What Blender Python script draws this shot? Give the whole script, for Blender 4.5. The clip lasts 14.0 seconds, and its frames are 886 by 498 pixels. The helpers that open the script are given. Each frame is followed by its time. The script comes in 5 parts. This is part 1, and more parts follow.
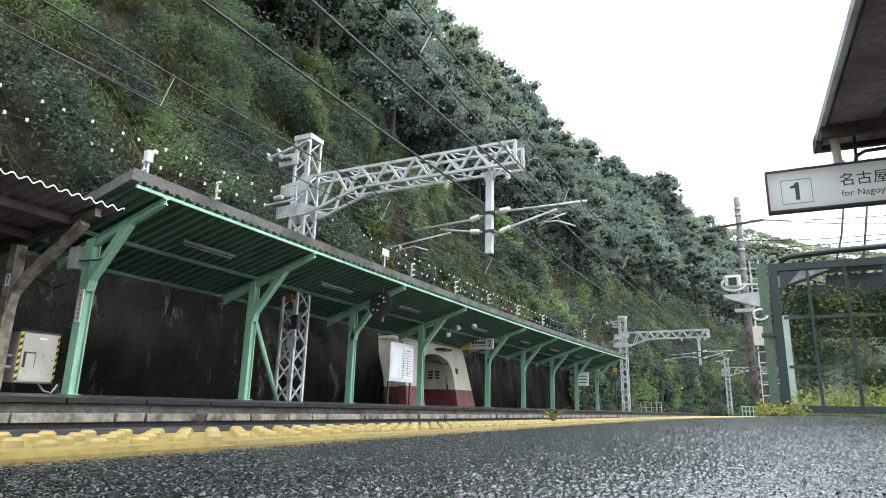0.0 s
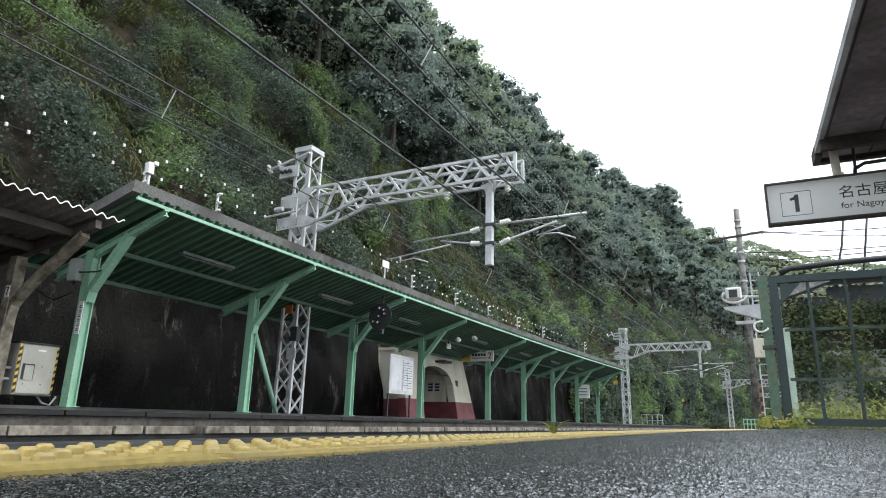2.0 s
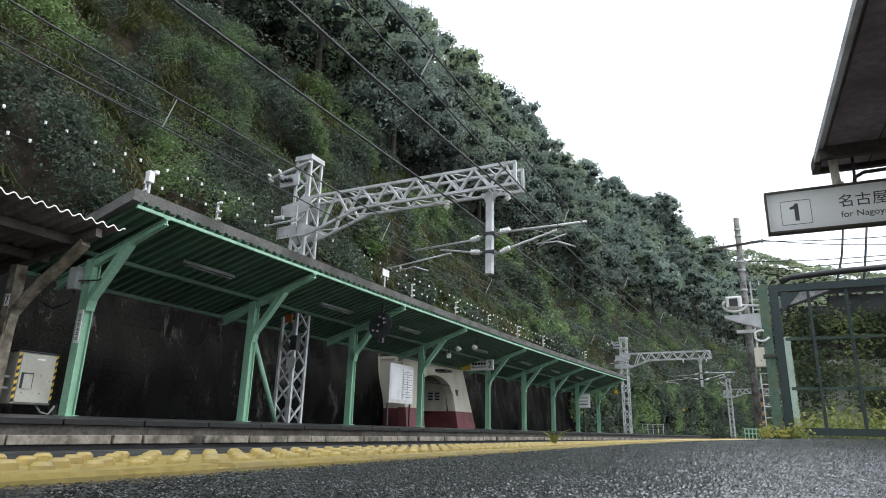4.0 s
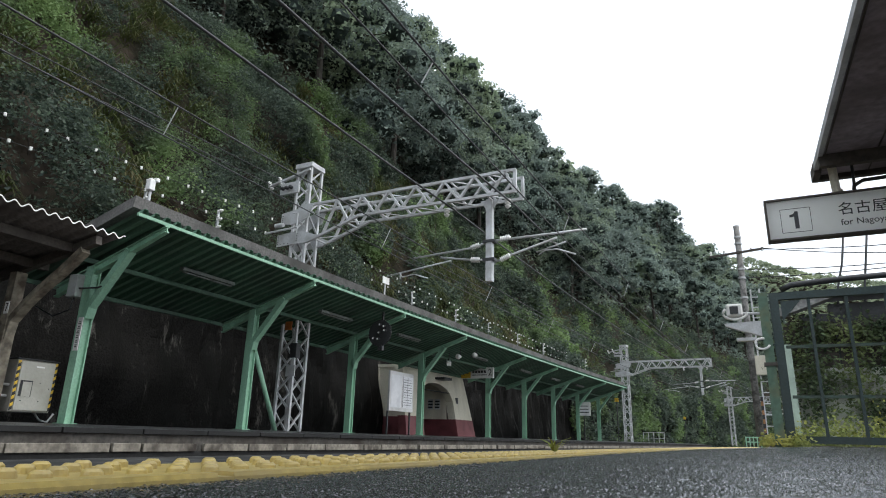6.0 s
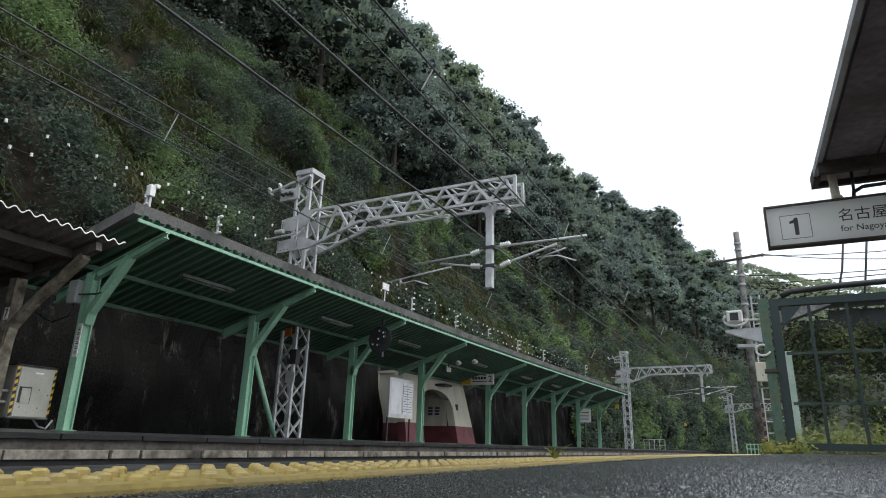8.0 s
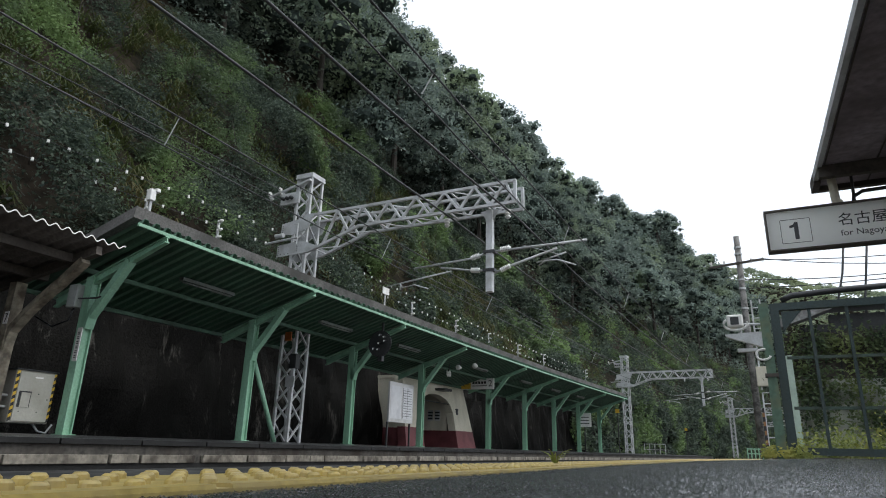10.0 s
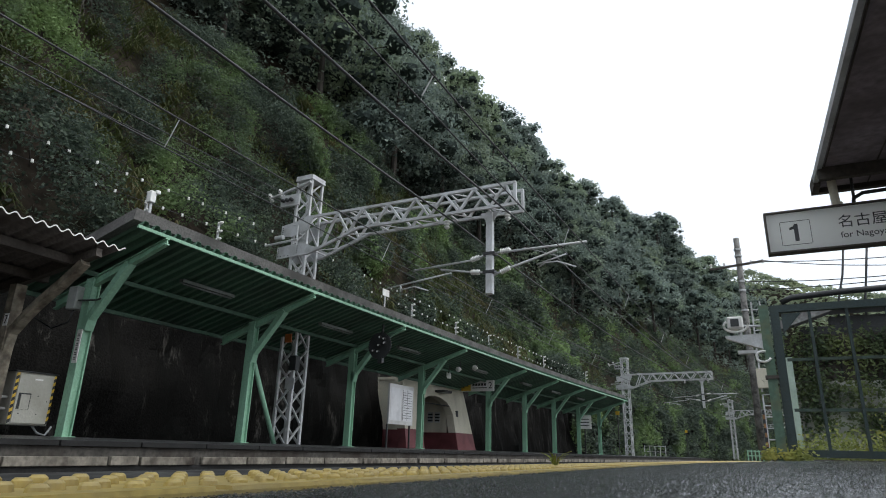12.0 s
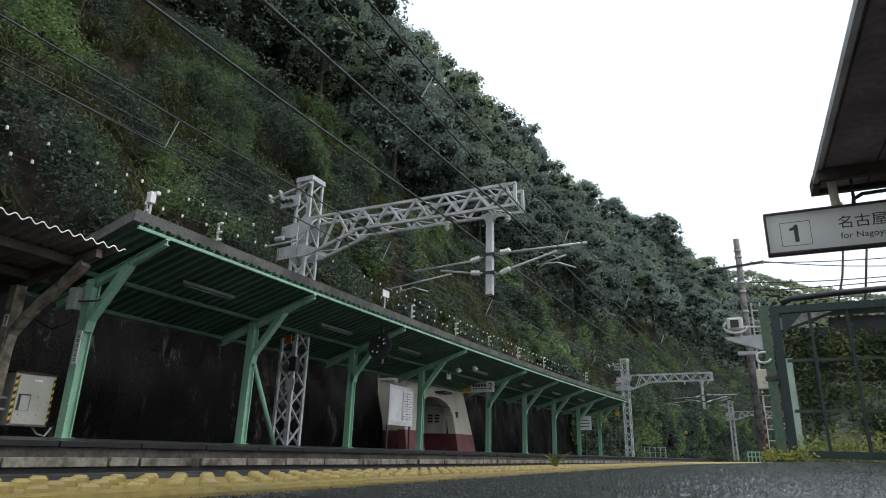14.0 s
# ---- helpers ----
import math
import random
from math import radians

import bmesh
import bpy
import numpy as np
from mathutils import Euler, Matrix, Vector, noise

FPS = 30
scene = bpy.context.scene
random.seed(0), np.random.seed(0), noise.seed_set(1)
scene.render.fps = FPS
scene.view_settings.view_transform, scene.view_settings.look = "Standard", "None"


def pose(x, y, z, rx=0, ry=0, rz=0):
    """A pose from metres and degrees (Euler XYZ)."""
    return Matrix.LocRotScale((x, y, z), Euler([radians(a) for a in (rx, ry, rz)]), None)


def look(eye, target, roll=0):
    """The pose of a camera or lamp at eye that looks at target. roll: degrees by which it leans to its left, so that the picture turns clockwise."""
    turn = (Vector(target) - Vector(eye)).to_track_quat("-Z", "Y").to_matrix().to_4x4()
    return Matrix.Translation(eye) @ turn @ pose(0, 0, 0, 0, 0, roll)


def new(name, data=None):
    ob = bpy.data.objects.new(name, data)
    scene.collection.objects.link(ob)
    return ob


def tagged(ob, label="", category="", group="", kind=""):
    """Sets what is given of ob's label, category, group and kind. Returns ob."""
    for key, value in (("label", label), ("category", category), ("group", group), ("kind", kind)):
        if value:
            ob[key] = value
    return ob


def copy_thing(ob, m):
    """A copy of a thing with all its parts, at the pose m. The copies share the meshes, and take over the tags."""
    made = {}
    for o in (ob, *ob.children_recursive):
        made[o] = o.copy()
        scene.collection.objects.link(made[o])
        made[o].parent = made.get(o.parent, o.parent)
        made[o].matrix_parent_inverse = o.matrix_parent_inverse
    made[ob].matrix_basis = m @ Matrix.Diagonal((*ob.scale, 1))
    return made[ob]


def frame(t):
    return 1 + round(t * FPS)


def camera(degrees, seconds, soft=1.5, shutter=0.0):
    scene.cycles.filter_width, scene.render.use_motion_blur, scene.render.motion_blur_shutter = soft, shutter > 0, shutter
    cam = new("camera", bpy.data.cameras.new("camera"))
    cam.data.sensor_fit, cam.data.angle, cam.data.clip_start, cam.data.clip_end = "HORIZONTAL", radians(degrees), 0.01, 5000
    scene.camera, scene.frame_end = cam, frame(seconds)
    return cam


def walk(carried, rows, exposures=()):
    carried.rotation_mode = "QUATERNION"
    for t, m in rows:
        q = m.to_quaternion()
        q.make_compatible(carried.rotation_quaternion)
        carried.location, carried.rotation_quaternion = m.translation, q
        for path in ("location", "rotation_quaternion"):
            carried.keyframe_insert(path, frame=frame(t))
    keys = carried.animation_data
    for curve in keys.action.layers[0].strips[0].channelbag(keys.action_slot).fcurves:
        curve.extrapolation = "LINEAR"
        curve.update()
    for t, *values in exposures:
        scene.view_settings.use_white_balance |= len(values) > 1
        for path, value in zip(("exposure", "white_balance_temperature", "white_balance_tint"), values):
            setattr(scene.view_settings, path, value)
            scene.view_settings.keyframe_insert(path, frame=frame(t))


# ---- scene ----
# One unbroken view from a phone lying at the edge of a rural platform: it slowly tilts upwards.
cam = camera(70.7, 14.0, soft=1.0)
EYE = Vector((0, 0, 0.055))


def aim(yaw, pitch, roll):
    y, p = radians(yaw), radians(pitch)
    way = Vector((-math.sin(y) * math.cos(p), math.cos(y) * math.cos(p), math.sin(p)))
    return look(EYE, EYE + way, roll)


walk(cam, [(t, aim(24.995 + a, 14.247 + b, 1.40 + c)) for t, a, b, c in (
    (0.0, 0.0, 0.0, 0.0), (0.5, 0.006, 0.306, 0.01), (1.0, 0.013, 0.578, 0.022), (1.5, 0.026, 0.840, 0.036),
    (2.0, 0.038, 1.080, 0.046), (2.5, 0.046, 1.293, 0.054), (3.0, 0.053, 1.496, 0.06), (4.3, 0.071, 1.99, 0.083),
    (5.5, 0.088, 2.410, 0.105), (6.0, 0.095, 2.578, 0.112), (6.5, 0.099, 2.722, 0.118), (7.0, 0.101, 2.868, 0.124),
    (7.5, 0.105, 3.018, 0.130), (8.0, 0.111, 3.146, 0.138), (9.2, 0.125, 3.40, 0.150), (10.5, 0.134, 3.597, 0.156),
    (11.0, 0.134, 3.642, 0.157), (11.5, 0.135, 3.672, 0.158), (12.0, 0.135, 3.703, 0.158), (12.5, 0.135, 3.730, 0.159),
    (13.0, 0.135, 3.748, 0.159), (13.5, 0.135, 3.768, 0.160), (14.0, 0.135, 3.788, 0.160))],
    exposures=[(0.0, 1.36), (1.5, 1.13), (3.0, 0.91), (5.5, 0.58), (8.0, 0.35), (10.5, 0.22), (14.0, 0.12)])

# ---- light: a bright overcast sky ----
world = bpy.data.worlds.new("overcast")
scene.world = world
world.use_nodes = True
wn, wl = world.node_tree.nodes, world.node_tree.links
sky = wn.new("ShaderNodeTexSky")
sky.sky_type, sky.sun_disc = "NISHITA", False
sky.sun_elevation, sky.sun_rotation = radians(54), radians(84)
sky.air_density, sky.dust_density = 1.0, 4.0
gain = wn.new("ShaderNodeMix")
gain.data_type = "RGBA"
gain.inputs[0].default_value = 0.9
gain.inputs[7].default_value = (9.2, 10.0, 10.9, 1)
wl.new(sky.outputs[0], gain.inputs[6])
wl.new(gain.outputs[2], wn["Background"].inputs[0])
wn["Background"].inputs[1].default_value = 0.11
sun = new("sun", bpy.data.lights.new("sun", "SUN"))
sun.data.energy, sun.data.angle, sun.data.color = 1.5, radians(35), (1.0, 0.98, 0.95)
sun.matrix_world = look((35, 4, 48), (0, 0, 0))

# ---- materials ----


def material(name, tint, rough=0.7, metal=0.0, grain=20.0, spread=0.35, stain=1.5, wear=None, bump=0.3, dist=0.01, streak=1.0, wetness=0.0, spec=0.5, island=0.0):
    """Two scales of variation: fine grain and broad stains (streak > 1 stretches the stains upright)."""
    m = bpy.data.materials.new(name)
    m.use_nodes = True
    n, l = m.node_tree.nodes, m.node_tree.links
    b = n["Principled BSDF"]
    co = n.new("ShaderNodeNewGeometry")
    sc = n.new("ShaderNodeMapping")
    sc.inputs["Scale"].default_value = (1, 1, 1 / streak)
    l.new(co.outputs["Position"], sc.inputs[0])
    fine, broad = n.new("ShaderNodeTexNoise"), n.new("ShaderNodeTexNoise")
    fine.inputs["Scale"].default_value, fine.inputs["Detail"].default_value = grain, 6
    broad.inputs["Scale"].default_value, broad.inputs["Detail"].default_value = stain, 5
    l.new(co.outputs["Position"], fine.inputs[0])
    l.new(sc.outputs[0], broad.inputs[0])
    lo = [c * (1 - spread) for c in tint]
    hi = [min(1, c * (1 + spread)) for c in tint]
    ramp = n.new("ShaderNodeValToRGB")
    ramp.color_ramp.elements[0].position, ramp.color_ramp.elements[1].position = 0.3, 0.72
    ramp.color_ramp.elements[0].color, ramp.color_ramp.elements[1].color = (*lo, 1), (*hi, 1)
    l.new(fine.outputs[0], ramp.inputs[0])
    mix = n.new("ShaderNodeMix")
    mix.data_type = "RGBA"
    r2 = n.new("ShaderNodeValToRGB")
    r2.color_ramp.elements[0].position, r2.color_ramp.elements[1].position = 0.45, 0.7
    l.new(broad.outputs[0], r2.inputs[0])
    l.new(r2.outputs[0], mix.inputs[0])
    l.new(ramp.outputs[0], mix.inputs[6])
    w = wear or [c * 0.55 for c in tint]
    mix.inputs[7].default_value = (*w, 1)
    out = mix.outputs[2]
    if island:
        hs = n.new("ShaderNodeHueSaturation")
        mr = n.new("ShaderNodeMapRange")
        mr.inputs[3].default_value, mr.inputs[4].default_value = 1 - island, 1 + island
        l.new(co.outputs["Random Per Island"], mr.inputs[0])
        l.new(mr.outputs[0], hs.inputs["Value"])
        l.new(out, hs.inputs["Color"])
        out = hs.outputs[0]
    l.new(out, b.inputs["Base Color"])
    rr = n.new("ShaderNodeMapRange")
    rr.inputs[3].default_value, rr.inputs[4].default_value = max(0.03, rough - 0.12 - wetness), min(1, rough + 0.12)
    l.new(broad.outputs[0], rr.inputs[0])
    l.new(rr.outputs[0], b.inputs["Roughness"])
    b.inputs["Metallic"].default_value = metal
    b.inputs["Specular IOR Level"].default_value = spec
    if bump:
        bp = n.new("ShaderNodeBump")
        bp.inputs["Strength"].default_value, bp.inputs["Distance"].default_value = bump, dist
        l.new(fine.outputs[0], bp.inputs["Height"])
        l.new(bp.outputs[0], b.inputs["Normal"])
    return m


ASPHALT = material("wet_asphalt", (0.025, 0.026, 0.028), 0.42, grain=160, spread=0.85, stain=60, wear=(0.03, 0.031, 0.033), bump=1.0, dist=0.002, wetness=0.1, spec=0.2)
CONCRETE = material("weathered_concrete", (0.20, 0.195, 0.185), 0.8, grain=28, spread=0.45, stain=5, wear=(0.055, 0.053, 0.05), streak=1, dist=0.006)
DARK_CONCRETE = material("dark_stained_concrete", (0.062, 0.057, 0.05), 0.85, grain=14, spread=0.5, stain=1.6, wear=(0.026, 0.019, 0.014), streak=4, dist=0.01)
EDGE_STONE = material("dark_edge_slab", (0.065, 0.065, 0.063), 0.85, grain=24, spread=0.6, stain=6, wear=(0.03, 0.03, 0.03), spec=0.1, bump=0.8, dist=0.004)
COPING = material("wet_dark_coping", (0.018, 0.018, 0.018), 0.6, grain=30, stain=3, wear=(0.009, 0.009, 0.009), spec=0.3)
WHITE_STONE = material("stained_white_stone", (0.22, 0.20, 0.165), 0.85, grain=14, spread=0.4, stain=3.2, wear=(0.035, 0.028, 0.022), streak=1.5)
YELLOW = material("yellow_rubber", (0.47, 0.355, 0.11), 0.40, grain=60, spread=0.2, stain=9, wear=(0.40, 0.31, 0.13), bump=0.15, dist=0.002)
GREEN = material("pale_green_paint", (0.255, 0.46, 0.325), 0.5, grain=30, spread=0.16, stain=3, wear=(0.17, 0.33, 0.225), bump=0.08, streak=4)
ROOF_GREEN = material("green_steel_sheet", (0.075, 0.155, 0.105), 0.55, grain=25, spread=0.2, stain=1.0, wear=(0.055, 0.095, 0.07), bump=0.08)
ROOF_GREY = material("grey_roofing", (0.13, 0.125, 0.12), 0.85, grain=30, stain=2, wear=(0.06, 0.058, 0.055))
STEEL = material("galvanised_steel", (0.52, 0.53, 0.54), 0.5, metal=0.3, grain=40, spread=0.12, stain=3, wear=(0.36, 0.36, 0.35), bump=0.1)
WHITE = material("white_paint", (0.78, 0.78, 0.76), 0.5, grain=20, spread=0.06, stain=2, wear=(0.62, 0.61, 0.58), bump=0.05)
CREAM = material("cream_render", (0.62, 0.58, 0.47), 0.8, grain=30, spread=0.12, stain=1.5, wear=(0.45, 0.42, 0.33), streak=3)
MAROON = material("maroon_paint", (0.17, 0.045, 0.05), 0.6, grain=30, spread=0.15, stain=2)
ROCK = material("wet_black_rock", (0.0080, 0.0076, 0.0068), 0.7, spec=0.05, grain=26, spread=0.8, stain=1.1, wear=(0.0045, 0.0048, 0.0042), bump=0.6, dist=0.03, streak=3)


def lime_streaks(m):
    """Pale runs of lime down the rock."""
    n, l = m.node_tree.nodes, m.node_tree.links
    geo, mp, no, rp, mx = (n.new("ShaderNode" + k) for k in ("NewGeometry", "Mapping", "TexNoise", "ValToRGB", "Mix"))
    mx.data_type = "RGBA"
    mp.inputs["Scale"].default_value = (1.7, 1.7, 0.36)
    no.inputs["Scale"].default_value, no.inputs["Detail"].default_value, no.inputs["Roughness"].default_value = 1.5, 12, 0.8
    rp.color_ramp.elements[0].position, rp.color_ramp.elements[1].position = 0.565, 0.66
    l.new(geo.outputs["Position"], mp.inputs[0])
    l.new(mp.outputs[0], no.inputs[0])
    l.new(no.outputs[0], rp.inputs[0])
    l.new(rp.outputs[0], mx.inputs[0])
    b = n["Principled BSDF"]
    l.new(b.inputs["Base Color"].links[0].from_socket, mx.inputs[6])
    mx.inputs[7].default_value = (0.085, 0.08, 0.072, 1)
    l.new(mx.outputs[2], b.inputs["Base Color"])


lime_streaks(ROCK)
EARTH = material("forest_earth", (0.028, 0.022, 0.016), 0.95, grain=3, spread=0.6, stain=0.8, bump=0.8, dist=0.1, spec=0.1, wear=(0.016, 0.018, 0.011))
BROWN = material("old_brown_steel", (0.075, 0.064, 0.054), 0.75, grain=25, spread=0.3, stain=2, wear=(0.04, 0.032, 0.026))
DARK = material("dark_metal", (0.03, 0.032, 0.034), 0.5, grain=30, spread=0.3, stain=2)
BALLAST = material("ballast", (0.16, 0.14, 0.12), 0.9, grain=18, spread=0.6, stain=1, bump=1.0, dist=0.04)
FENCE_GREEN = material("faded_green_steel", (0.026, 0.046, 0.045), 0.5, grain=30, spread=0.25, stain=3, wear=(0.035, 0.05, 0.045))
RAIL_GREEN = material("worn_green_steel", (0.05, 0.085, 0.065), 0.55, grain=25, spread=0.3, stain=4, wear=(0.05, 0.06, 0.045))
BLACK = material("black_ink", (0.02, 0.02, 0.022), 0.5, grain=30, spread=0.1, stain=2, bump=0)

# ---- building blocks ----
BEND = 0.00274   # the line curves to the right, radius 365 m


def along(u, off=0.0, z=0.0):
    """Pose at u metres along the line, off metres to the right of the eye's own line, facing along the track."""
    th = BEND * u
    x = (1 - math.cos(th)) / BEND + off * math.cos(th)
    y = math.sin(th) / BEND - off * math.sin(th)
    return Matrix.Translation((x, y, z)) @ Matrix.Rotation(-th, 4, "Z")


def box(bm, x0, x1, y0, y1, z0, z1, m=None):
    vs = [bm.verts.new(p if m is None else m @ Vector(p)) for p in
          ((x0, y0, z0), (x1, y0, z0), (x1, y1, z0), (x0, y1, z0), (x0, y0, z1), (x1, y0, z1), (x1, y1, z1), (x0, y1, z1))]
    for f in ((3, 2, 1, 0), (4, 5, 6, 7), (0, 1, 5, 4), (1, 2, 6, 5), (2, 3, 7, 6), (3, 0, 4, 7)):
        bm.faces.new([vs[i] for i in f])


def beam(bm, a, b, w, h=None, up=(0, 0, 1)):
    """A straight bar of section w x h from a to b."""
    a, b, h = Vector(a), Vector(b), h or w
    d = (b - a).normalized()
    s = d.cross(Vector(up))
    s = s.normalized() if s.length > 1e-4 else Vector((1, 0, 0))
    t = s.cross(d)
    ring = [(s * i * w + t * j * h) * 0.5 for i, j in ((-1, -1), (1, -1), (1, 1), (-1, 1))]
    va, vb = [bm.verts.new(a + r) for r in ring], [bm.verts.new(b + r) for r in ring]
    bm.faces.new(va[::-1]), bm.faces.new(vb)
    for i in range(4):
        bm.faces.new((va[i], va[(i + 1) % 4], vb[(i + 1) % 4], vb[i]))


def rod(bm, pts, r, sides=8, r_end=None):
    """A round bar through the points."""
    pts = [Vector(p) for p in pts]
    rings = []
    for i, p in enumerate(pts):
        d = (pts[min(i + 1, len(pts) - 1)] - pts[max(i - 1, 0)]).normalized()
        s = d.cross(Vector((0, 0, 1)))
        s = s.normalized() if s.length > 1e-3 else Vector((1, 0, 0))
        t = s.cross(d)
        rad = r if r_end is None else r + (r_end - r) * i / (len(pts) - 1)
        rings.append([bm.verts.new(p + (s * math.cos(k * math.tau / sides) + t * math.sin(k * math.tau / sides)) * rad) for k in range(sides)])
    bm.faces.new(rings[0][::-1]), bm.faces.new(rings[-1])
    for a, b in zip(rings, rings[1:]):
        for k in range(sides):
            bm.faces.new((a[k], a[(k + 1) % sides], b[(k + 1) % sides], b[k]))


def sweep(bm, profile, u0, u1, step=2.0, closed=True):
    """A section of (off, z) points drawn along the line."""
    n = max(1, round((u1 - u0) / step))
    rings = [[bm.verts.new(along(u0 + (u1 - u0) * i / n, o, z).translation) for o, z in profile] for i in range(n + 1)]
    k = len(profile)
    for a, b in zip(rings, rings[1:]):
        for i in range(k if closed else k - 1):
            bm.faces.new((a[i], b[i], b[(i + 1) % k], a[(i + 1) % k]))
    if closed:
        bm.faces.new(rings[0]), bm.faces.new(rings[-1][::-1])


def part(name, bm, mat, parent=None, label="", smooth=False, at=None, bevel=0.0):
    """Links a bmesh as one mesh object, under a thing or on its own."""
    if bevel:
        bmesh.ops.bevel(bm, geom=list(bm.edges), offset=bevel, segments=1, affect="EDGES")
    bmesh.ops.recalc_face_normals(bm, faces=bm.faces)
    me = bpy.data.meshes.new(name)
    bm.to_mesh(me)
    bm.free()
    for p in me.polygons:
        p.use_smooth = smooth
    if mat:
        me.materials.append(mat)
    ob = new(name, me)
    if at is not None:
        ob.matrix_basis = at
    if parent:
        ob.parent = parent
    if label:
        tagged(ob, label)
    return ob


def thing(name, m, label, category, group="", kind=""):
    ob = new(name)
    ob.matrix_basis = m
    return tagged(ob, label, category, group, kind)


def B():
    return bmesh.new()


def smooth(a):
    a = min(1.0, max(0.0, a))
    return a * a * (3 - 2 * a)


def leaf_mesh(name, pts, size, mat, rng, droop=0.35, parent=None, outward=None, corners=4):
    """Many small leaves at the points, each a bent four-cornered or a three-cornered blade."""
    pts = np.asarray(pts, dtype=np.float64)
    n = len(pts)
    d = rng.normal(size=(n, 3))
    if outward is not None:
        d = d * 0.5 + outward
    d[:, 2] += droop
    d /= np.linalg.norm(d, axis=1)[:, None] + 1e-9
    a = np.cross(d, rng.normal(size=(n, 3)))
    a /= np.linalg.norm(a, axis=1)[:, None] + 1e-9
    b = np.cross(d, a)
    s = (size * rng.uniform(0.6, 1.35, size=n))[:, None]
    if corners == 3:
        v = np.stack([pts - a * s * 0.55 - b * s * 0.3, pts + b * s * 0.5, pts + a * s * 0.6 - b * s * 0.25 - d * s * 0.15], 1).reshape(-1, 3)
    else:
        v = np.stack([pts - a * s * 0.6, pts + b * s * 0.34 - d * s * 0.10, pts + a * s * 0.6 - d * s * 0.12, pts - b * s * 0.34 - d * s * 0.10], 1).reshape(-1, 3)
    me = bpy.data.meshes.new(name)
    me.vertices.add(corners * n)
    me.vertices.foreach_set("co", v.ravel())
    me.loops.add(corners * n)
    me.loops.foreach_set("vertex_index", np.arange(corners * n))
    me.polygons.add(n)
    me.polygons.foreach_set("loop_start", np.arange(n) * corners)
    me.polygons.foreach_set("loop_total", np.full(n, corners))
    me.update()
    me.validate()
    me.materials.append(mat)
    ob = new(name, me)
    if parent:
        ob.parent = parent
    return ob


def leaf_material(name, dark, light, patch, patch_scale=0.25):
    """Leaves: each its own shade, with broad patches of another green, and light passing through."""
    m = bpy.data.materials.new(name)
    m.use_nodes = True
    n, l = m.node_tree.nodes, m.node_tree.links
    b = n["Principled BSDF"]
    geo, no = n.new("ShaderNodeNewGeometry"), n.new("ShaderNodeTexNoise")
    no.inputs["Scale"].default_value, no.inputs["Detail"].default_value = patch_scale, 4
    l.new(geo.outputs["Position"], no.inputs[0])
    ramp, r2 = n.new("ShaderNodeValToRGB"), n.new("ShaderNodeValToRGB")
    ramp.color_ramp.elements[0].color, ramp.color_ramp.elements[1].color = (*dark, 1), (*light, 1)
    r2.color_ramp.elements[0].position, r2.color_ramp.elements[1].position = 0.50, 0.66
    l.new(geo.outputs["Random Per Island"], ramp.inputs[0])
    l.new(no.outputs[0], r2.inputs[0])
    mix = n.new("ShaderNodeMix")
    mix.data_type = "RGBA"
    l.new(r2.outputs[0], mix.inputs[0])
    l.new(ramp.outputs[0], mix.inputs[6])
    mix.inputs[7].default_value = (*patch, 1)
    info = n.new("ShaderNodeObjectInfo")
    hs, mr = n.new("ShaderNodeHueSaturation"), n.new("ShaderNodeMapRange")
    mr.inputs[3].default_value, mr.inputs[4].default_value = 0.75, 1.25
    l.new(info.outputs["Random"], mr.inputs[0])
    l.new(mr.outputs[0], hs.inputs["Value"])
    l.new(mix.outputs[2], hs.inputs["Color"])
    l.new(hs.outputs[0], b.inputs["Base Color"])
    b.inputs["Roughness"].default_value = 0.55
    b.inputs["Specular IOR Level"].default_value = 0.18
    tr, add = n.new("ShaderNodeBsdfTranslucent"), n.new("ShaderNodeMixShader")
    l.new(hs.outputs[0], tr.inputs[0])
    add.inputs[0].default_value = 0.42
    l.new(b.outputs[0], add.inputs[1])
    l.new(tr.outputs[0], add.inputs[2])
    l.new(add.outputs[0], n["Material Output"].inputs[0])
    return m


# Extra blue in the scrub greens stands in for haze over the slope.
HAZY_SHRUB = leaf_material("hazy_shrub_leaves", (0.036, 0.052, 0.045), (0.098, 0.130, 0.092), (0.155, 0.232, 0.090), 0.33)
TUFT = leaf_material("tuft_blades", (0.050, 0.065, 0.022), (0.10, 0.125, 0.045), (0.13, 0.115, 0.05), 0.5)
# Forest greens are lifted and blued: mist put into the leaf colour.
MISTY_FOREST = leaf_material("misty_forest_leaves", (0.140, 0.182, 0.165), (0.212, 0.266, 0.225), (0.26, 0.325, 0.21), 0.10)
IVY = leaf_material("ivy_leaves", (0.045, 0.07, 0.045), (0.17, 0.23, 0.115), (0.24, 0.29, 0.12), 1.3)
WEEDS = leaf_material("weed_leaves", (0.16, 0.20, 0.06), (0.36, 0.40, 0.12), (0.46, 0.44, 0.12), 1.3)
# Distant leaves are given paler greens to paint in the haze.
HAZY_WOODS = leaf_material("hazy_far_leaves", (0.15, 0.19, 0.13), (0.26, 0.31, 0.19), (0.32, 0.37, 0.20), 0.05)
BARK = material("bark", (0.055, 0.046, 0.038), 0.9, grain=12, stain=2, bump=0.7, dist=0.02, streak=3)

# ---- the ground, the line and the two platforms ----
bm = B()
bmesh.ops.create_grid(bm, x_segments=16, y_segments=16, size=900, matrix=Matrix.Translation((0, 0, -1.35)))
tagged(part("ground", bm, EARTH), "dark earth valley floor under the station", "ground", kind="structure")

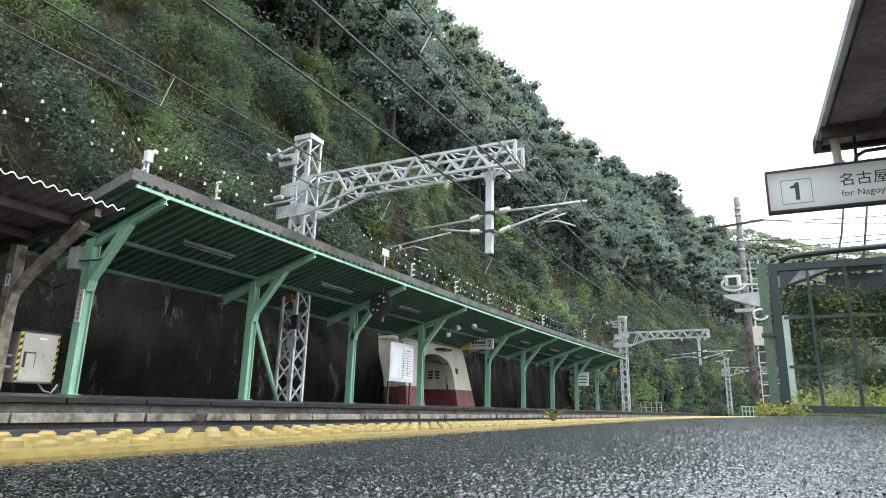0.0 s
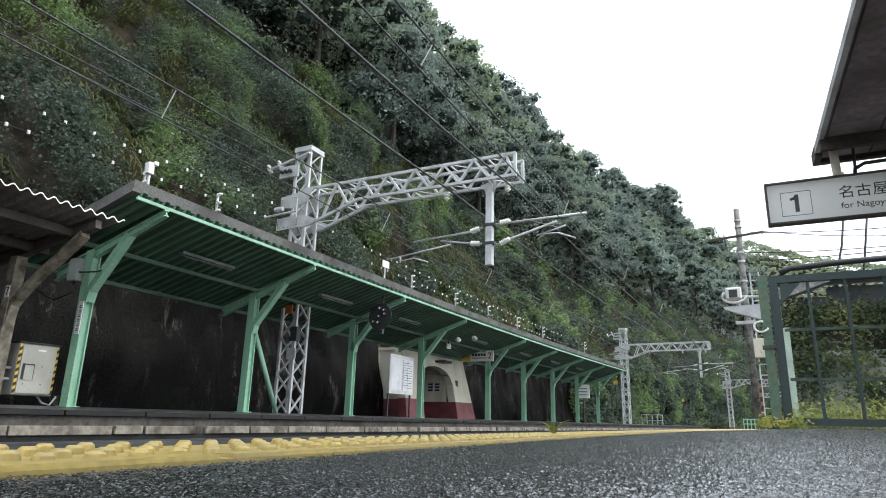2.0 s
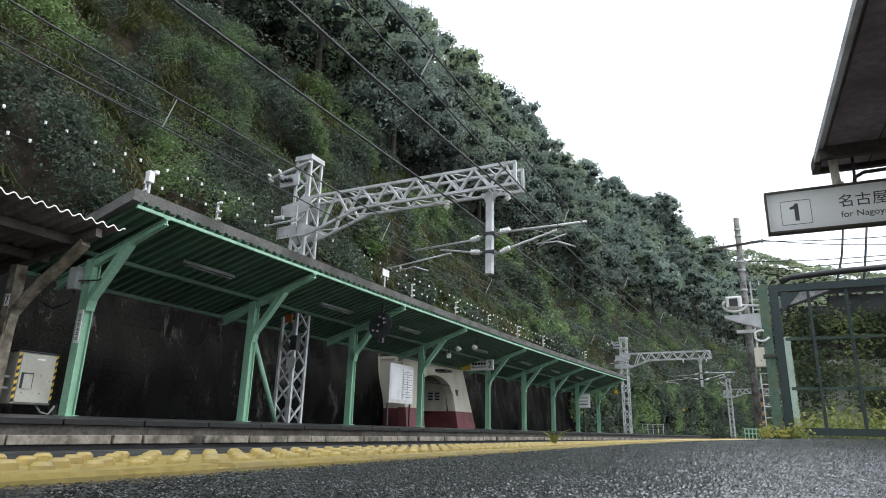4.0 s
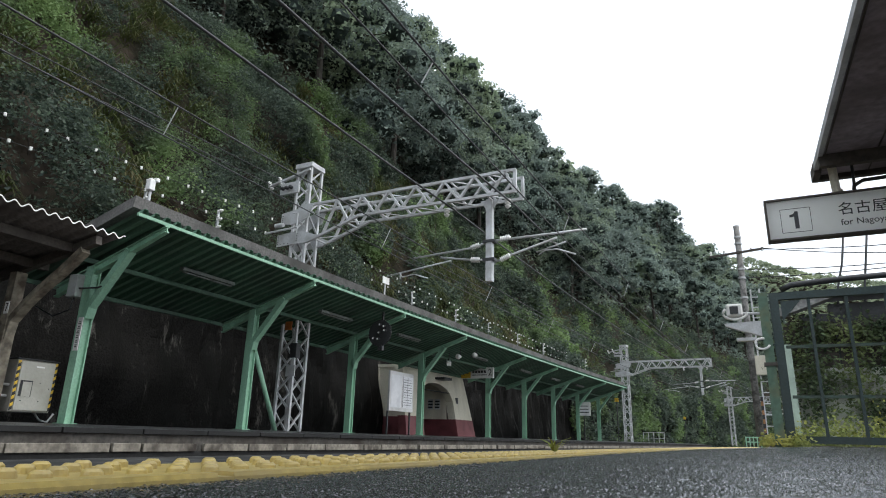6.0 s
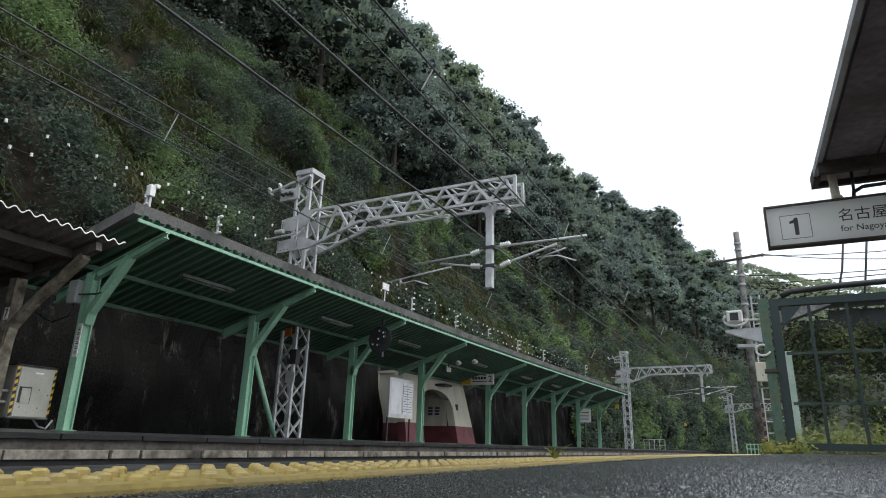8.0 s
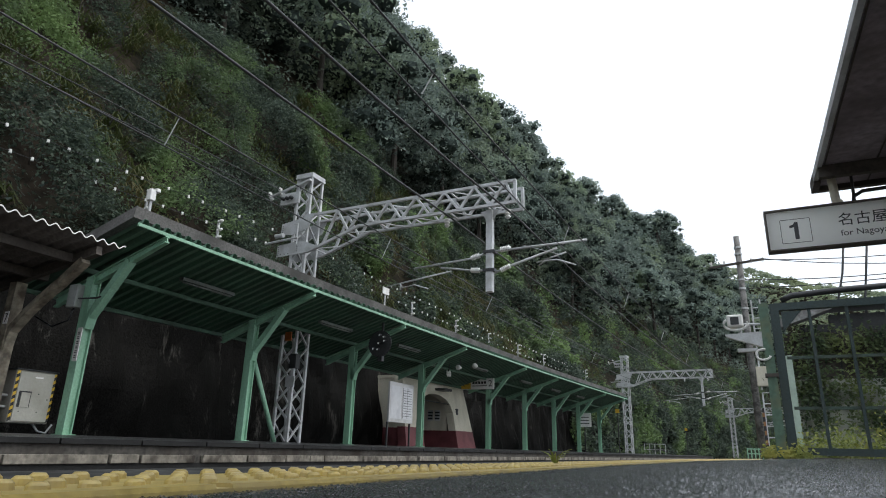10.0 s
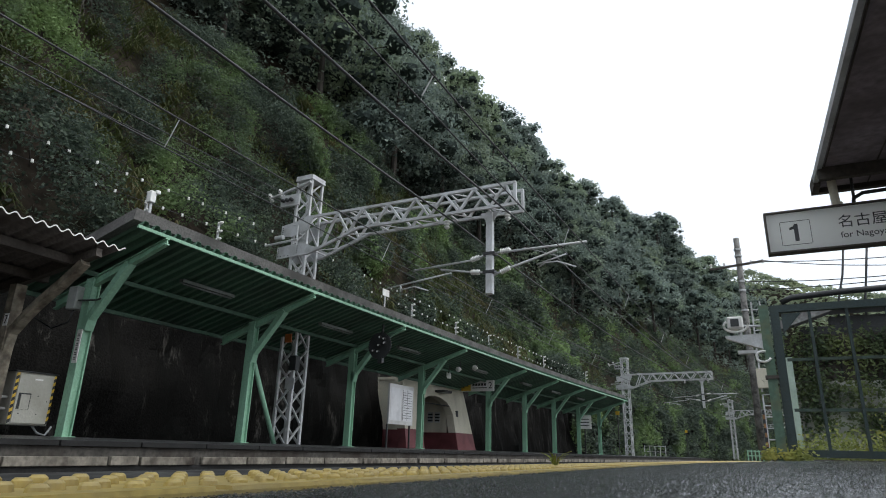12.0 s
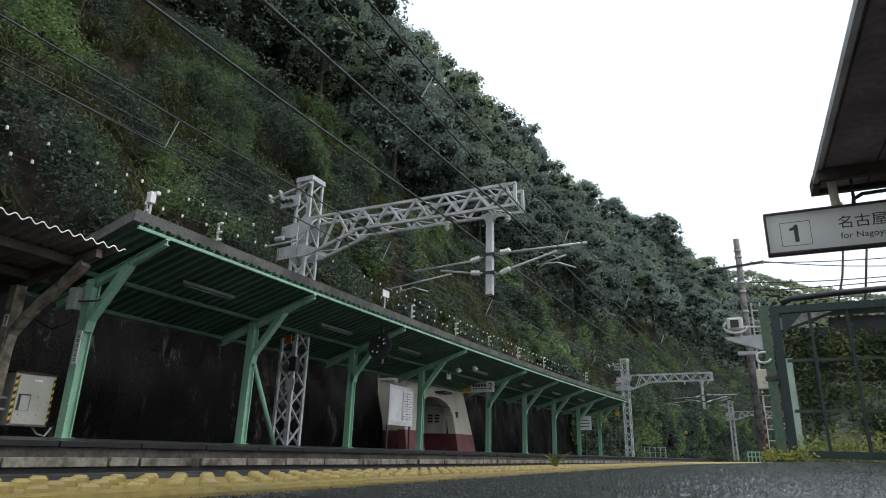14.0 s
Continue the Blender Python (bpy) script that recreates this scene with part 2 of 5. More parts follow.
bm = B()
sweep(bm, [(-7.93, -1.30), (-7.93, -1.12), (-1.12, -1.12), (-1.12, -1.30)], -20, 150)
tagged(part("track_bed", bm, BALLAST), "grey brown ballast bed of two railway tracks", "track bed", kind="structure")
for c in (-2.65, -6.45):
    for s in (-0.75, 0.75):
        bm = B()
        o = c + s
        sweep(bm, [(o - 0.06, -1.115), (o - 0.06, -1.095), (o - 0.01, -1.08), (o - 0.01, -1.0), (o - 0.035, -0.985), (o - 0.035, -0.96), (o + 0.035, -0.96), (o + 0.035, -0.985), (o + 0.01, -1.0), (o + 0.01, -1.08), (o + 0.06, -1.095), (o + 0.06, -1.115)], -20, 150, 3)
        tagged(part("rail", bm, BROWN), "rusty steel running rail on the ballast", "rail", "rails", kind="structure")

EDGE, FAR = -1.2, -7.9


def own_z(u, o):
    """The platform falls gently towards the track."""
    return 0.05 * smooth((u - 1.5) / 8) * smooth((o + 0.6) / 1.4) + 0.012 * max(0.0, o)


bm = B()
us = [-14, -8, -4] + [-2 + 0.5 * i for i in range(33)] + [16, 18, 20, 24, 28, 34, 42, 52, 62]
os_ = [EDGE + 0.31, -0.75, -0.60, -0.3, 0.0, 0.4, 0.8, 1.4, 2.2, 3.5, 5.5, 9.0]
grid = [[bm.verts.new(along(u, o, own_z(u, o) - (0.004 if o < -0.5 else 0)).translation) for o in os_] for u in us]
low = [[bm.verts.new(along(u, o, -0.1).translation) for o in (os_[0], os_[-1])] for u in us]
for i in range(len(us) - 1):
    for j in range(len(os_) - 1):
        bm.faces.new((grid[i][j], grid[i][j + 1], grid[i + 1][j + 1], grid[i + 1][j]))
    bm.faces.new((grid[i][0], grid[i + 1][0], low[i + 1][0], low[i][0]))
    bm.faces.new((grid[i][-1], grid[i + 1][-1], low[i + 1][1], low[i][1]))
    bm.faces.new((low[i][0], low[i + 1][0], low[i + 1][1], low[i][1]))
tagged(part("platform_surface", bm, ASPHALT), "wet coarse black asphalt platform surface", "pavement", kind="structure")
bm = B()
sweep(bm, [(EDGE + 0.1, -1.34), (EDGE + 0.1, -0.105), (9.0, -0.105), (9.0, -1.34)], -14, 62)
tagged(part("platform_wall", bm, CONCRETE), "weathered concrete wall under the platform", "platform", kind="structure")

bm = B()
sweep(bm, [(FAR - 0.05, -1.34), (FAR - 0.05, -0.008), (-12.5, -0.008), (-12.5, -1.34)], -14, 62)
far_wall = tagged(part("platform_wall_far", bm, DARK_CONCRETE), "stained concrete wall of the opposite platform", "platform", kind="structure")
bm = B()
sweep(bm, [(FAR - 0.052, -0.40), (FAR - 0.052, -0.245), (FAR - 0.03, -0.245), (FAR - 0.03, -0.40)], -14, 62)
part("lower_band", bm, COPING, far_wall, "black band under the white blocks")
bm = B()
sweep(bm, [(FAR - 0.46, -0.006), (FAR - 0.46, 0.070), (-9.2, 0.115), (-12.5, 0.13), (-12.5, -0.006)], -14, 62)
tagged(part("platform_surface_far", bm, ASPHALT), "dark asphalt surface of the opposite platform", "pavement", kind="structure")

# ---- the opposite canopy: green steel, falling away from the track ----
POSTS = [6.33 + 3.624 * i for i in range(4)] + [6.33 + 3 * 3.624 + 5.02 + 3.624 * i for i in range(5)]
PO, EO, EZ, FALL, BACK = -9.3, -7.775, 3.095, 0.29, -10.5
U0, U1 = 5.81, 37.4


def roof_z(o):
    return EZ - FALL * (EO - o)


canopy = thing("platform_canopy", Matrix(), "long green steel platform canopy with corrugated soffit", "canopy")
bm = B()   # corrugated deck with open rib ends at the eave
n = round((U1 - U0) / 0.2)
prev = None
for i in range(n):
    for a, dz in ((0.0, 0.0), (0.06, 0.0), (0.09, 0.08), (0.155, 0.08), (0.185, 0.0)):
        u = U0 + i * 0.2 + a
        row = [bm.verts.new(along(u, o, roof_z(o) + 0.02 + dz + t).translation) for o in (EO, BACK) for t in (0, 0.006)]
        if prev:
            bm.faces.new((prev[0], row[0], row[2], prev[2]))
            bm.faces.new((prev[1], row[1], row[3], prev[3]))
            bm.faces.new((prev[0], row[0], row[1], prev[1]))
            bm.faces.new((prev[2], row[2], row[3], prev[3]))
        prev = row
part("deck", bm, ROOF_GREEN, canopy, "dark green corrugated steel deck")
bm = B()
sweep(bm, [(EO - 0.16, EZ + 0.135), (EO - 0.14, EZ + 0.31), (BACK, roof_z(BACK) + 0.30), (BACK, roof_z(BACK) + 0.125)], U0 + 0.02, U1, 1.5)
part("roof_cover", bm, ROOF_GREY, canopy, "thick grey weathered roof covering")
bm = B()
sweep(bm, [(EO - 0.02, EZ - 0.032), (EO - 0.02, EZ + 0.016), (EO + 0.012, EZ + 0.016), (EO + 0.012, EZ - 0.032)], U0, U1, 1.5)
part("eave_angle", bm, GREEN, canopy, "pale green eave angle")
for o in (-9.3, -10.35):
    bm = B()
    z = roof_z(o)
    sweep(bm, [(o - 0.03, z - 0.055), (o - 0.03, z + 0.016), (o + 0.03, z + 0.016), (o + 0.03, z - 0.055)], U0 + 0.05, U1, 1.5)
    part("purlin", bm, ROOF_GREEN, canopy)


def h_post(bm, z0, z1, w=0.17, d=0.15):
    box(bm, -w / 2, w / 2, -d / 2, -d / 2 + 0.02, z0, z1)
    box(bm, -w / 2, w / 2, d / 2 - 0.02, d / 2, z0, z1)
    box(bm, -0.04, 0.04, -d / 2 + 0.02, d / 2 - 0.02, z0, z1)


for i, u in enumerate(POSTS):
    if i == 0:
        bm = B()
        h_post(bm, 0.10, roof_z(PO) - 0.1)
        box(bm, -0.13, 0.13, -0.11, 0.11, 0.10, 0.125)
        post_m = part("post", bm, GREEN, canopy, at=along(u, PO)).data
        bm = B()
        beam(bm, (0.06, 0, 1.86), (0.80, 0, roof_z(PO + 0.8) - 0.14), 0.13, 0.11)
        beam(bm, (0.04, 0, 1.72), (0.09, 0, 1.95), 0.15, 0.13)
        strut_m = part("bracket", bm, GREEN, canopy, at=along(u, PO)).data
        bm = B()
        a, b = Vector((EO - PO + 0.015, 0, EZ - 0.042)), Vector((-0.85, 0, roof_z(PO - 0.85) - 0.10))
        beam(bm, a, b, 0.08, 0.02)
        beam(bm, a + Vector((0, 0, -0.045)), b + Vector((0, 0, -0.10)), 0.02, 0.11)
        beam(bm, a + Vector((0, 0, -0.085)), b + Vector((0, 0, -0.18)), 0.08, 0.02)
        raft_m = part("rafter", bm, GREEN, canopy, at=along(u, PO)).data
    else:
        for nm, me in (("post", post_m), ("bracket", strut_m), ("rafter", raft_m)):
            ob = new(nm, me)
            ob.matrix_basis, ob.parent = along(u, PO), canopy
bm = B()
rod(bm, [along(POSTS[1] + 0.06, PO, 1.85).translation, along(POSTS[1] + 0.98, PO, 0.115).translation], 0.05, 10)
part("brace_pipe", bm, GREEN, canopy, "slanting pale green brace pipe", smooth=True)

# fluorescent lamps under the canopy
LAMP_GREY = material("dirty_lamp_grey", (0.14, 0.16, 0.145), 0.6, grain=20, spread=0.15, stain=3)
for i, u in enumerate([8.1, 12.0, 15.4, 20.2, 24.6, 28.2, 31.8]):
    m = along(u, -8.72, roof_z(-8.72) - 0.1)
    lamp = thing("fluorescent_lamp", m, "unlit strip lamp fixed under the green canopy", "lamp", "strip lamps")
    bm = B()
    box(bm, -0.05, 0.05, -0.62, 0.62, 0.03, 0.09)
    part("housing", bm, LAMP_GREY, lamp)
    bm = B()
    rod(bm, [(0, -0.58, 0.01), (0, 0.58, 0.01)], 0.017, 8)
    part("tube", bm, LAMP_GREY, lamp, smooth=True)

# ---- the older brown canopy beside it ----
old = thing("old_canopy", Matrix(), "old rusty brown canopy with a wavy sheet roof", "canopy")
OE, OZ = -7.85, 2.69
bm = B()
prev = None
u = -13.0
while u < 5.73:
    dz = 0.028 * math.cos(u / 0.168 * math.tau)
    row = [bm.verts.new(along(u, o, OZ - 0.16 * (OE - o) + dz + t).translation) for o in (OE, -11.2) for t in (0, 0.008)]
    if prev:
        bm.faces.new((prev[0], row[0], row[2], prev[2]))
        bm.faces.new((prev[1], row[1], row[3], prev[3]))
        bm.faces.new((prev[0], row[0], row[1], prev[1]))
        bm.faces.new((prev[2], row[2], row[3], prev[3]))
    prev = row
    u += 0.168 / 8 if u > 0 else 0.168 / 4
part("roof_sheet", bm, material("wavy_brown_sheet", (0.085, 0.075, 0.068), 0.8, grain=20, stain=1.5, wear=(0.045, 0.037, 0.032)), old, "brown wavy roofing sheet", smooth=True)
bm = B()
prev = None
u = -2.0
while u < 5.73:
    dz = 0.028 * math.cos(u / 0.168 * math.tau)
    row = [bm.verts.new(along(u, o, OZ + dz + t).translation) for o in (OE + 0.003, OE + 0.008) for t in (-0.006, 0.012)]
    if prev:
        for a, b in ((0, 1), (1, 3), (3, 2), (2, 0)):
            bm.faces.new((prev[a], row[a], row[b], prev[b]))
    prev = row
    u += 0.168 / 8
part("eave_edge", bm, WHITE, old, "pale worn edge of the wavy sheet")
for o in (-8.45, -9.3, -10.6):
    bm = B()
    z = OZ - 0.16 * (OE - o) - 0.035
    sweep(bm, [(o - 0.05, z - 0.12), (o - 0.05, z), (o + 0.05, z), (o + 0.05, z - 0.12)], -13, 5.6, 2)
    part("purlin", bm, BROWN, old)
PEELING = material("peeling_cream_paint", (0.24, 0.21, 0.16), 0.8, grain=9, spread=0.5, stain=6, wear=(0.07, 0.05, 0.035))
for u in (5.4, 1.6, -2.2, -6.0, -9.8):
    bm = B()
    box(bm, -0.08, 0.08, -0.08, 0.08, 0.10, OZ - 0.44)
    part("post", bm, PEELING, old, at=along(u, -9.6))
    bm = B()
    pts = [(0.03, 0, 1.20), (0.10, 0, 1.53), (0.36, 0, 1.76), (0.63, 0, 1.95), (1.01, 0, 2.17), (1.43, 0, 2.45)]
    for a, b in zip(pts, pts[1:]):
        beam(bm, a, b, 0.13, 0.10)
    part("curved_bracket", bm, PEELING, old, at=along(u, -9.6))
    bm = B()
    beam(bm, (-1.1, 0, 2.13), (1.68, 0, 2.57), 0.09, 0.12)
    part("rafter", bm, BROWN, old, at=along(u, -9.6))

num = thing("post_number_plate", along(5.4 - 0.085, -9.56, 0), "small white plate with a number on a brown post", "sign")
bm = B()
box(bm, -0.05, 0.05, -0.008, 0.0, 1.62, 1.80)
part("plate", bm, WHITE, num)
bm = B()
beam(bm, (-0.025, -0.01, 1.765), (0.03, -0.01, 1.765), 0.003, 0.018, (0, 0, 1))
beam(bm, (0.024, -0.01, 1.765), (-0.005, -0.01, 1.65), 0.018, 0.003, (0, 1, 0))
part("numeral", bm, BLACK, num)

# ---- rock wall and hillside ----


def shrub_top(u):
    """Height to which low scrub covers the slope before the forest begins."""
    return float(np.interp(u, (-10, 16, 25, 27, 40, 44, 48, 54, 65, 84, 90, 101, 140), (17.5, 17.0, 18.0, 15.3, 15.0, 13.2, 11.2, 10.8, 12.9, 16.6, 15.0, 13.6, 12.0)))


def ridge(u):
    """Height of the tree tops along the skyline."""
    return float(np.interp(u, (0, 64, 71, 77, 81, 88, 94, 101, 110, 118, 127, 136, 144, 150, 170), (58, 54, 54.5, 51, 43, 45, 47.5, 45, 47.5, 52, 51.5, 54, 50, 42, 6)))


def slope_point(u, s):
    """A point of the slope, s metres up the fall line from the top of the rock wall; gullies and humps included."""
    up = s * 0.848
    o = -12.3 - s * 0.53
    zr = max(4.5, ridge(u) - 8.5)
    z = 4.1 + up
    if z > zr:
        o -= (z - zr) * 1.2
        z = zr + 2.0 * math.sin(min(1.5, (z - zr) * 0.1))
    bump = noise.noise((u * 0.09, s * 0.09, 3.1)) * 1.6 + noise.noise((u * 0.3, s * 0.3, 7.7)) * 0.6
    setback = 1.0 * smooth((z - shrub_top(u)) / 3.0)
    return Vector((o - setback + bump * smooth(s / 4), u, z))


def slope_world(u, s):
    p = slope_point(u, s)
    return along(u, p.x, p.z).translation


bm = B()
us = [-16 + 2.0 * i for i in range(49)] + [84 + 4.0 * i for i in range(32)]
ss = [0, 1, 2, 3, 4, 5.5, 7, 8.5, 10, 11.5, 13, 14.5, 16, 18, 20, 22, 24, 27, 30, 34, 38, 42, 46, 50, 55, 60, 66, 72, 80, 90]
grid = [[bm.verts.new(slope_world(u, s)) for s in ss] for u in us]
for i in range(len(us) - 1):
    for j in range(len(ss) - 1):
        bm.faces.new((grid[i][j], grid[i + 1][j], grid[i + 1][j + 1], grid[i][j + 1]))
tagged(part("hillside", bm, EARTH, smooth=True), "steep brown earth hillside under scrub and forest", "hill", kind="structure")

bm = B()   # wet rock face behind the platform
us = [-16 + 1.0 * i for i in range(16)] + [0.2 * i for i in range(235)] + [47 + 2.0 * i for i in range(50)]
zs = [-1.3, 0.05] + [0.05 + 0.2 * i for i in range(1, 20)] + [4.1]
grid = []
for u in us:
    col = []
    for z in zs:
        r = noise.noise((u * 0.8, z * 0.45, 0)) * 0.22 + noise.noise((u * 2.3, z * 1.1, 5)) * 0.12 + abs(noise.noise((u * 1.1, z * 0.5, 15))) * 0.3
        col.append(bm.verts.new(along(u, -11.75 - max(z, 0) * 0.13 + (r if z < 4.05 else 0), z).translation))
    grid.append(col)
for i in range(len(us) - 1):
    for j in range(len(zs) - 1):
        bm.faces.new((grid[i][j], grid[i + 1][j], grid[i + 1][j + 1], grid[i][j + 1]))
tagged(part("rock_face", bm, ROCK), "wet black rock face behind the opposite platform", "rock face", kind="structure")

# ---- scrub on the slope: mounds of leaves with dark hollows between them, and drooping tufts ----
rng = np.random.default_rng(5)
pts, tufts = [], []
while len(pts) < 5600:
    near = len(pts) < 4000
    u = rng.uniform(-4, 44) if near else rng.uniform(44, 125)
    s = rng.uniform(-0.8, 18)
    p = slope_point(u, max(0, s))
    if p.z > shrub_top(u) + 1.0:
        continue
    lump = noise.noise((u * 0.36, s * 0.36, 11.0)) + 0.6 * noise.noise((u * 0.12, s * 0.12, 4.0)) + 0.35 * noise.noise((u * 1.1, s * 1.1, 8.0))
    if 17 < u < 36 and 0.3 < s < 8:
        lump -= 0.36
    if lump < -0.16 and rng.uniform() < 0.93:
        if rng.uniform() < 0.4:
            tufts.append((u, s))
        continue
    proud = max(0.0, lump + 0.1) * 1.7
    w = along(u, p.x + 0.1 + proud, p.z + min(0, s) + proud * 0.15).translation
    r = rng.uniform(0.3, 1.0) ** 1.6 * 0.62 + 0.16
    pts.append((w.x, w.y, w.z, r if near else r * 1.5, u))
for k in range(1200):   # creepers hanging over the rock beyond the canopy
    u, z = rng.uniform(38.5, 125), rng.uniform(-0.6, 4.6)
    w = along(u, -11.35 - z * 0.1, z).translation
    pts.append((w.x, w.y, w.z, rng.uniform(0.3, 0.85), u))
leaf_p, leaf_o = [], []
for x, y, z, r, u in pts:
    k = 46 if y > 40 else 112
    th = BEND * u
    o = np.array((math.cos(th) * 0.75, -math.sin(th) * 0.75, 0.66))
    d = rng.normal(size=(k, 3))
    d /= np.linalg.norm(d, axis=1)[:, None]
    d += o * 0.45
    d *= (rng.uniform(0.45, 1.0, size=(k, 1)) ** 0.4) * r * np.array([0.75, 1.0, 0.75])
    leaf_p.append(np.array([x, y, z]) + d)
    leaf_o.append(d / r * 0.7 + np.array((0, 0, 0.35)))
lp, lo = np.concatenate(leaf_p), np.concatenate(leaf_o)
sizes = np.where(lp[:, 1] > 40, 0.20, np.where(lp[:, 1] > 18, 0.115, 0.078))
tagged(leaf_mesh("undergrowth", lp, sizes, HAZY_SHRUB, rng, 0.2, outward=lo), "dense green scrub and creepers on the slope", "undergrowth", kind="stuff")

V, F = [], []
for u, s in tufts[:1500]:
    p = slope_point(u, max(0, s))
    base = np.array(along(u, p.x + 0.1, p.z).translation)
    for k in range(16):
        a = rng.uniform(-1.3, 1.3)
        l = rng.uniform(0.35, 0.95)
        d = np.array((math.cos(a), math.sin(a), 0.0))
        side = np.array((-d[1], d[0], 0.0)) * 0.016
        root = base + rng.normal(size=3) * 0.12
        q = [root, root + d * l * 0.45 + np.array((0, 0, l * 0.35)), root + d * l * 0.9 + np.array((0, 0, -l * 0.1))]
        n0 = len(V)
        V += [q[0] - side, q[0] + side, q[1] - side * 1.2, q[1] + side * 1.2, q[2] - side * 0.2, q[2] + side * 0.2]
        F += [(n0, n0 + 1, n0 + 3, n0 + 2), (n0 + 2, n0 + 3, n0 + 5, n0 + 4)]
me = bpy.data.meshes.new("grass_tufts")
me.from_pydata([tuple(v) for v in V], [], F)
me.materials.append(TUFT)
tagged(new("grass_tufts", me), "drooping olive grass and fern tufts on the slope", "grass", kind="stuff")

# bare stems and hanging vines
for k in range(60):
    u, s = rng.uniform(2, 40), rng.uniform(2, 15)
    if slope_point(u, s).z > shrub_top(u) - 1:
        continue
    bm = B()
    l = rng.uniform(1.0, 2.8)
    a = slope_point(u, s)
    pts_ = [along(u + 0.25 * math.sin(k + t * 3), a.x + 0.75 - t * 0.25, a.z + (t - 0.5) * l).translation for t in (0, 0.33, 0.66, 1.0)]
    rod(bm, pts_, 0.018, 5, 0.008)
    tagged(part("vine_stem", bm, BARK, smooth=True), "thin bare grey vine stem on the slope", "vine", "vines on the slope")

# ---- the forest ----


# Dark colour of the crown cores paints the deep shade between leaf clumps.
CROWN_SHADE = material("shaded_inner_foliage", (0.055, 0.072, 0.066), 0.9, grain=5, spread=0.5, stain=0.6, bump=0.5, dist=0.1, spec=0.05)


def tree(rng, h, width, n, leaf):
    """One broadleaf tree: tapered trunk with limbs, a leafy core darkened as crown shade, and an uneven crown of
    rounded leaf clumps.
    """
    ob = thing("tree", Matrix(), "dark green broadleaf tree on the steep hillside", "tree", "trees on the hillside")
    bm, core = B(), B()
    lean = rng.normal(size=2) * 0.3
    rod(bm, [(0, 0, -1.5), (lean[0] * 0.4, lean[1] * 0.4, h * 0.35), (lean[0], lean[1], h * 0.8)], 0.2, 7, 0.06)
    cents = []
    for k in range(48):
        a, t = rng.uniform(0, math.tau), rng.uniform(0.12, 0.97)
        rad = width * 0.47 * math.sqrt(max(0.05, 1 - (2 * t - 0.95) ** 2)) * rng.uniform(0.45, 1.1)
        c = Vector((math.cos(a) * rad + lean[0] * t, math.sin(a) * rad + lean[1] * t, h * t))
        cents.append((c, rng.uniform(0.08, 0.18) * width))
        if k < 7:
            rod(bm, [(lean[0] * 0.4, lean[1] * 0.4, h * (0.2 + 0.07 * k)), c * 0.6 + Vector((0, 0, h * 0.1)), c], 0.07, 5, 0.02)
    part("trunk", bm, BARK, ob)
    P, O = [], []
    total = sum(r * r for c, r in cents)
    for c, r in cents:
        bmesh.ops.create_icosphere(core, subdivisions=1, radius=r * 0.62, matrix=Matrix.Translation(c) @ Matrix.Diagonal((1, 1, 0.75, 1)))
        k = int(n * r * r / total)
        d = rng.normal(size=(k, 3))
        d[:, 2] = np.where(rng.uniform(size=k) < 0.45, np.abs(d[:, 2]), d[:, 2])
        d /= np.linalg.norm(d, axis=1)[:, None]
        rr = rng.uniform(0.55, 1.28, size=(k, 1))
        P.append(np.array(c) + d * rr * r * np.array([1, 1, 0.78]))
        O.append(d * 0.35 + np.array((0.15, -0.1, 0.1)))
    part("crown_shade_core", core, CROWN_SHADE, ob)
    leaf_mesh("crown", np.concatenate(P), leaf, MISTY_FOREST, rng, 0.3, parent=ob, outward=np.concatenate(O), corners=3)
    return ob


SHAPES = ((7, 6.5), (8.5, 7), (6, 7), (9, 6), (7.5, 8))
kinds = {True: [tree(rng, h, w, 9000, 0.19) for h, w in SHAPES], False: [tree(rng, h, w, 3200, 0.36) for h, w in SHAPES]}
used = set()


def plant(m, grow=1.0, near=False):
    k = int(rng.integers(len(SHAPES)))
    size = rng.uniform(0.75, 1.2) * grow
    m = m @ Matrix.Rotation(rng.uniform(0, math.tau), 4, "Z")
    if (near, k) in used:
        ob = copy_thing(kinds[near][k], m)
    else:
        ob = kinds[near][k]
        used.add((near, k))
        ob.matrix_basis = m
    ob.scale = (size, size, size)


s = 6.0
while s < 78:
    u = -4.0 + rng.uniform(0, 4)
    while u < 165:
        p = slope_point(u, s)
        clear = p.z > shrub_top(u) + 1.2
        inside = p.z < ridge(u) - 8.0
        seen = p.z < 21 + u * 0.6 and (s < 64 or u > 55)
        if clear and inside and seen:
            edge_row = p.z < shrub_top(u) + 6.0   # the lowest trees lean out over the scrub
            plant(along(u, p.x + (1.9 if edge_row else 0.5) + rng.normal() * 0.6, p.z - (0.6 if edge_row else 1.2)), near=u < 58)
        u += rng.uniform(4.2, 6.0) * (1 + max(0.0, u) / 240)
    s += 4.6 + s * 0.025

# low growth between the trunks
P, O = [], []
for k in range(30000):
    u, s = rng.uniform(5, 170), rng.uniform(3, 70)
    p = slope_point(u, s)
    if p.z < shrub_top(u) + 1.0 or p.z > 24 + u * 0.6 or p.z > ridge(u) - 8:
        continue
    w = along(u, p.x + rng.uniform(0.1, 1.2), p.z + rng.uniform(0, 0.8)).translation
    for i in range(3):
        P.append((w.x + rng.normal() * 0.5, w.y + rng.normal() * 0.5, w.z + rng.normal() * 0.35))
        O.append((0.6, 0, 0.6))
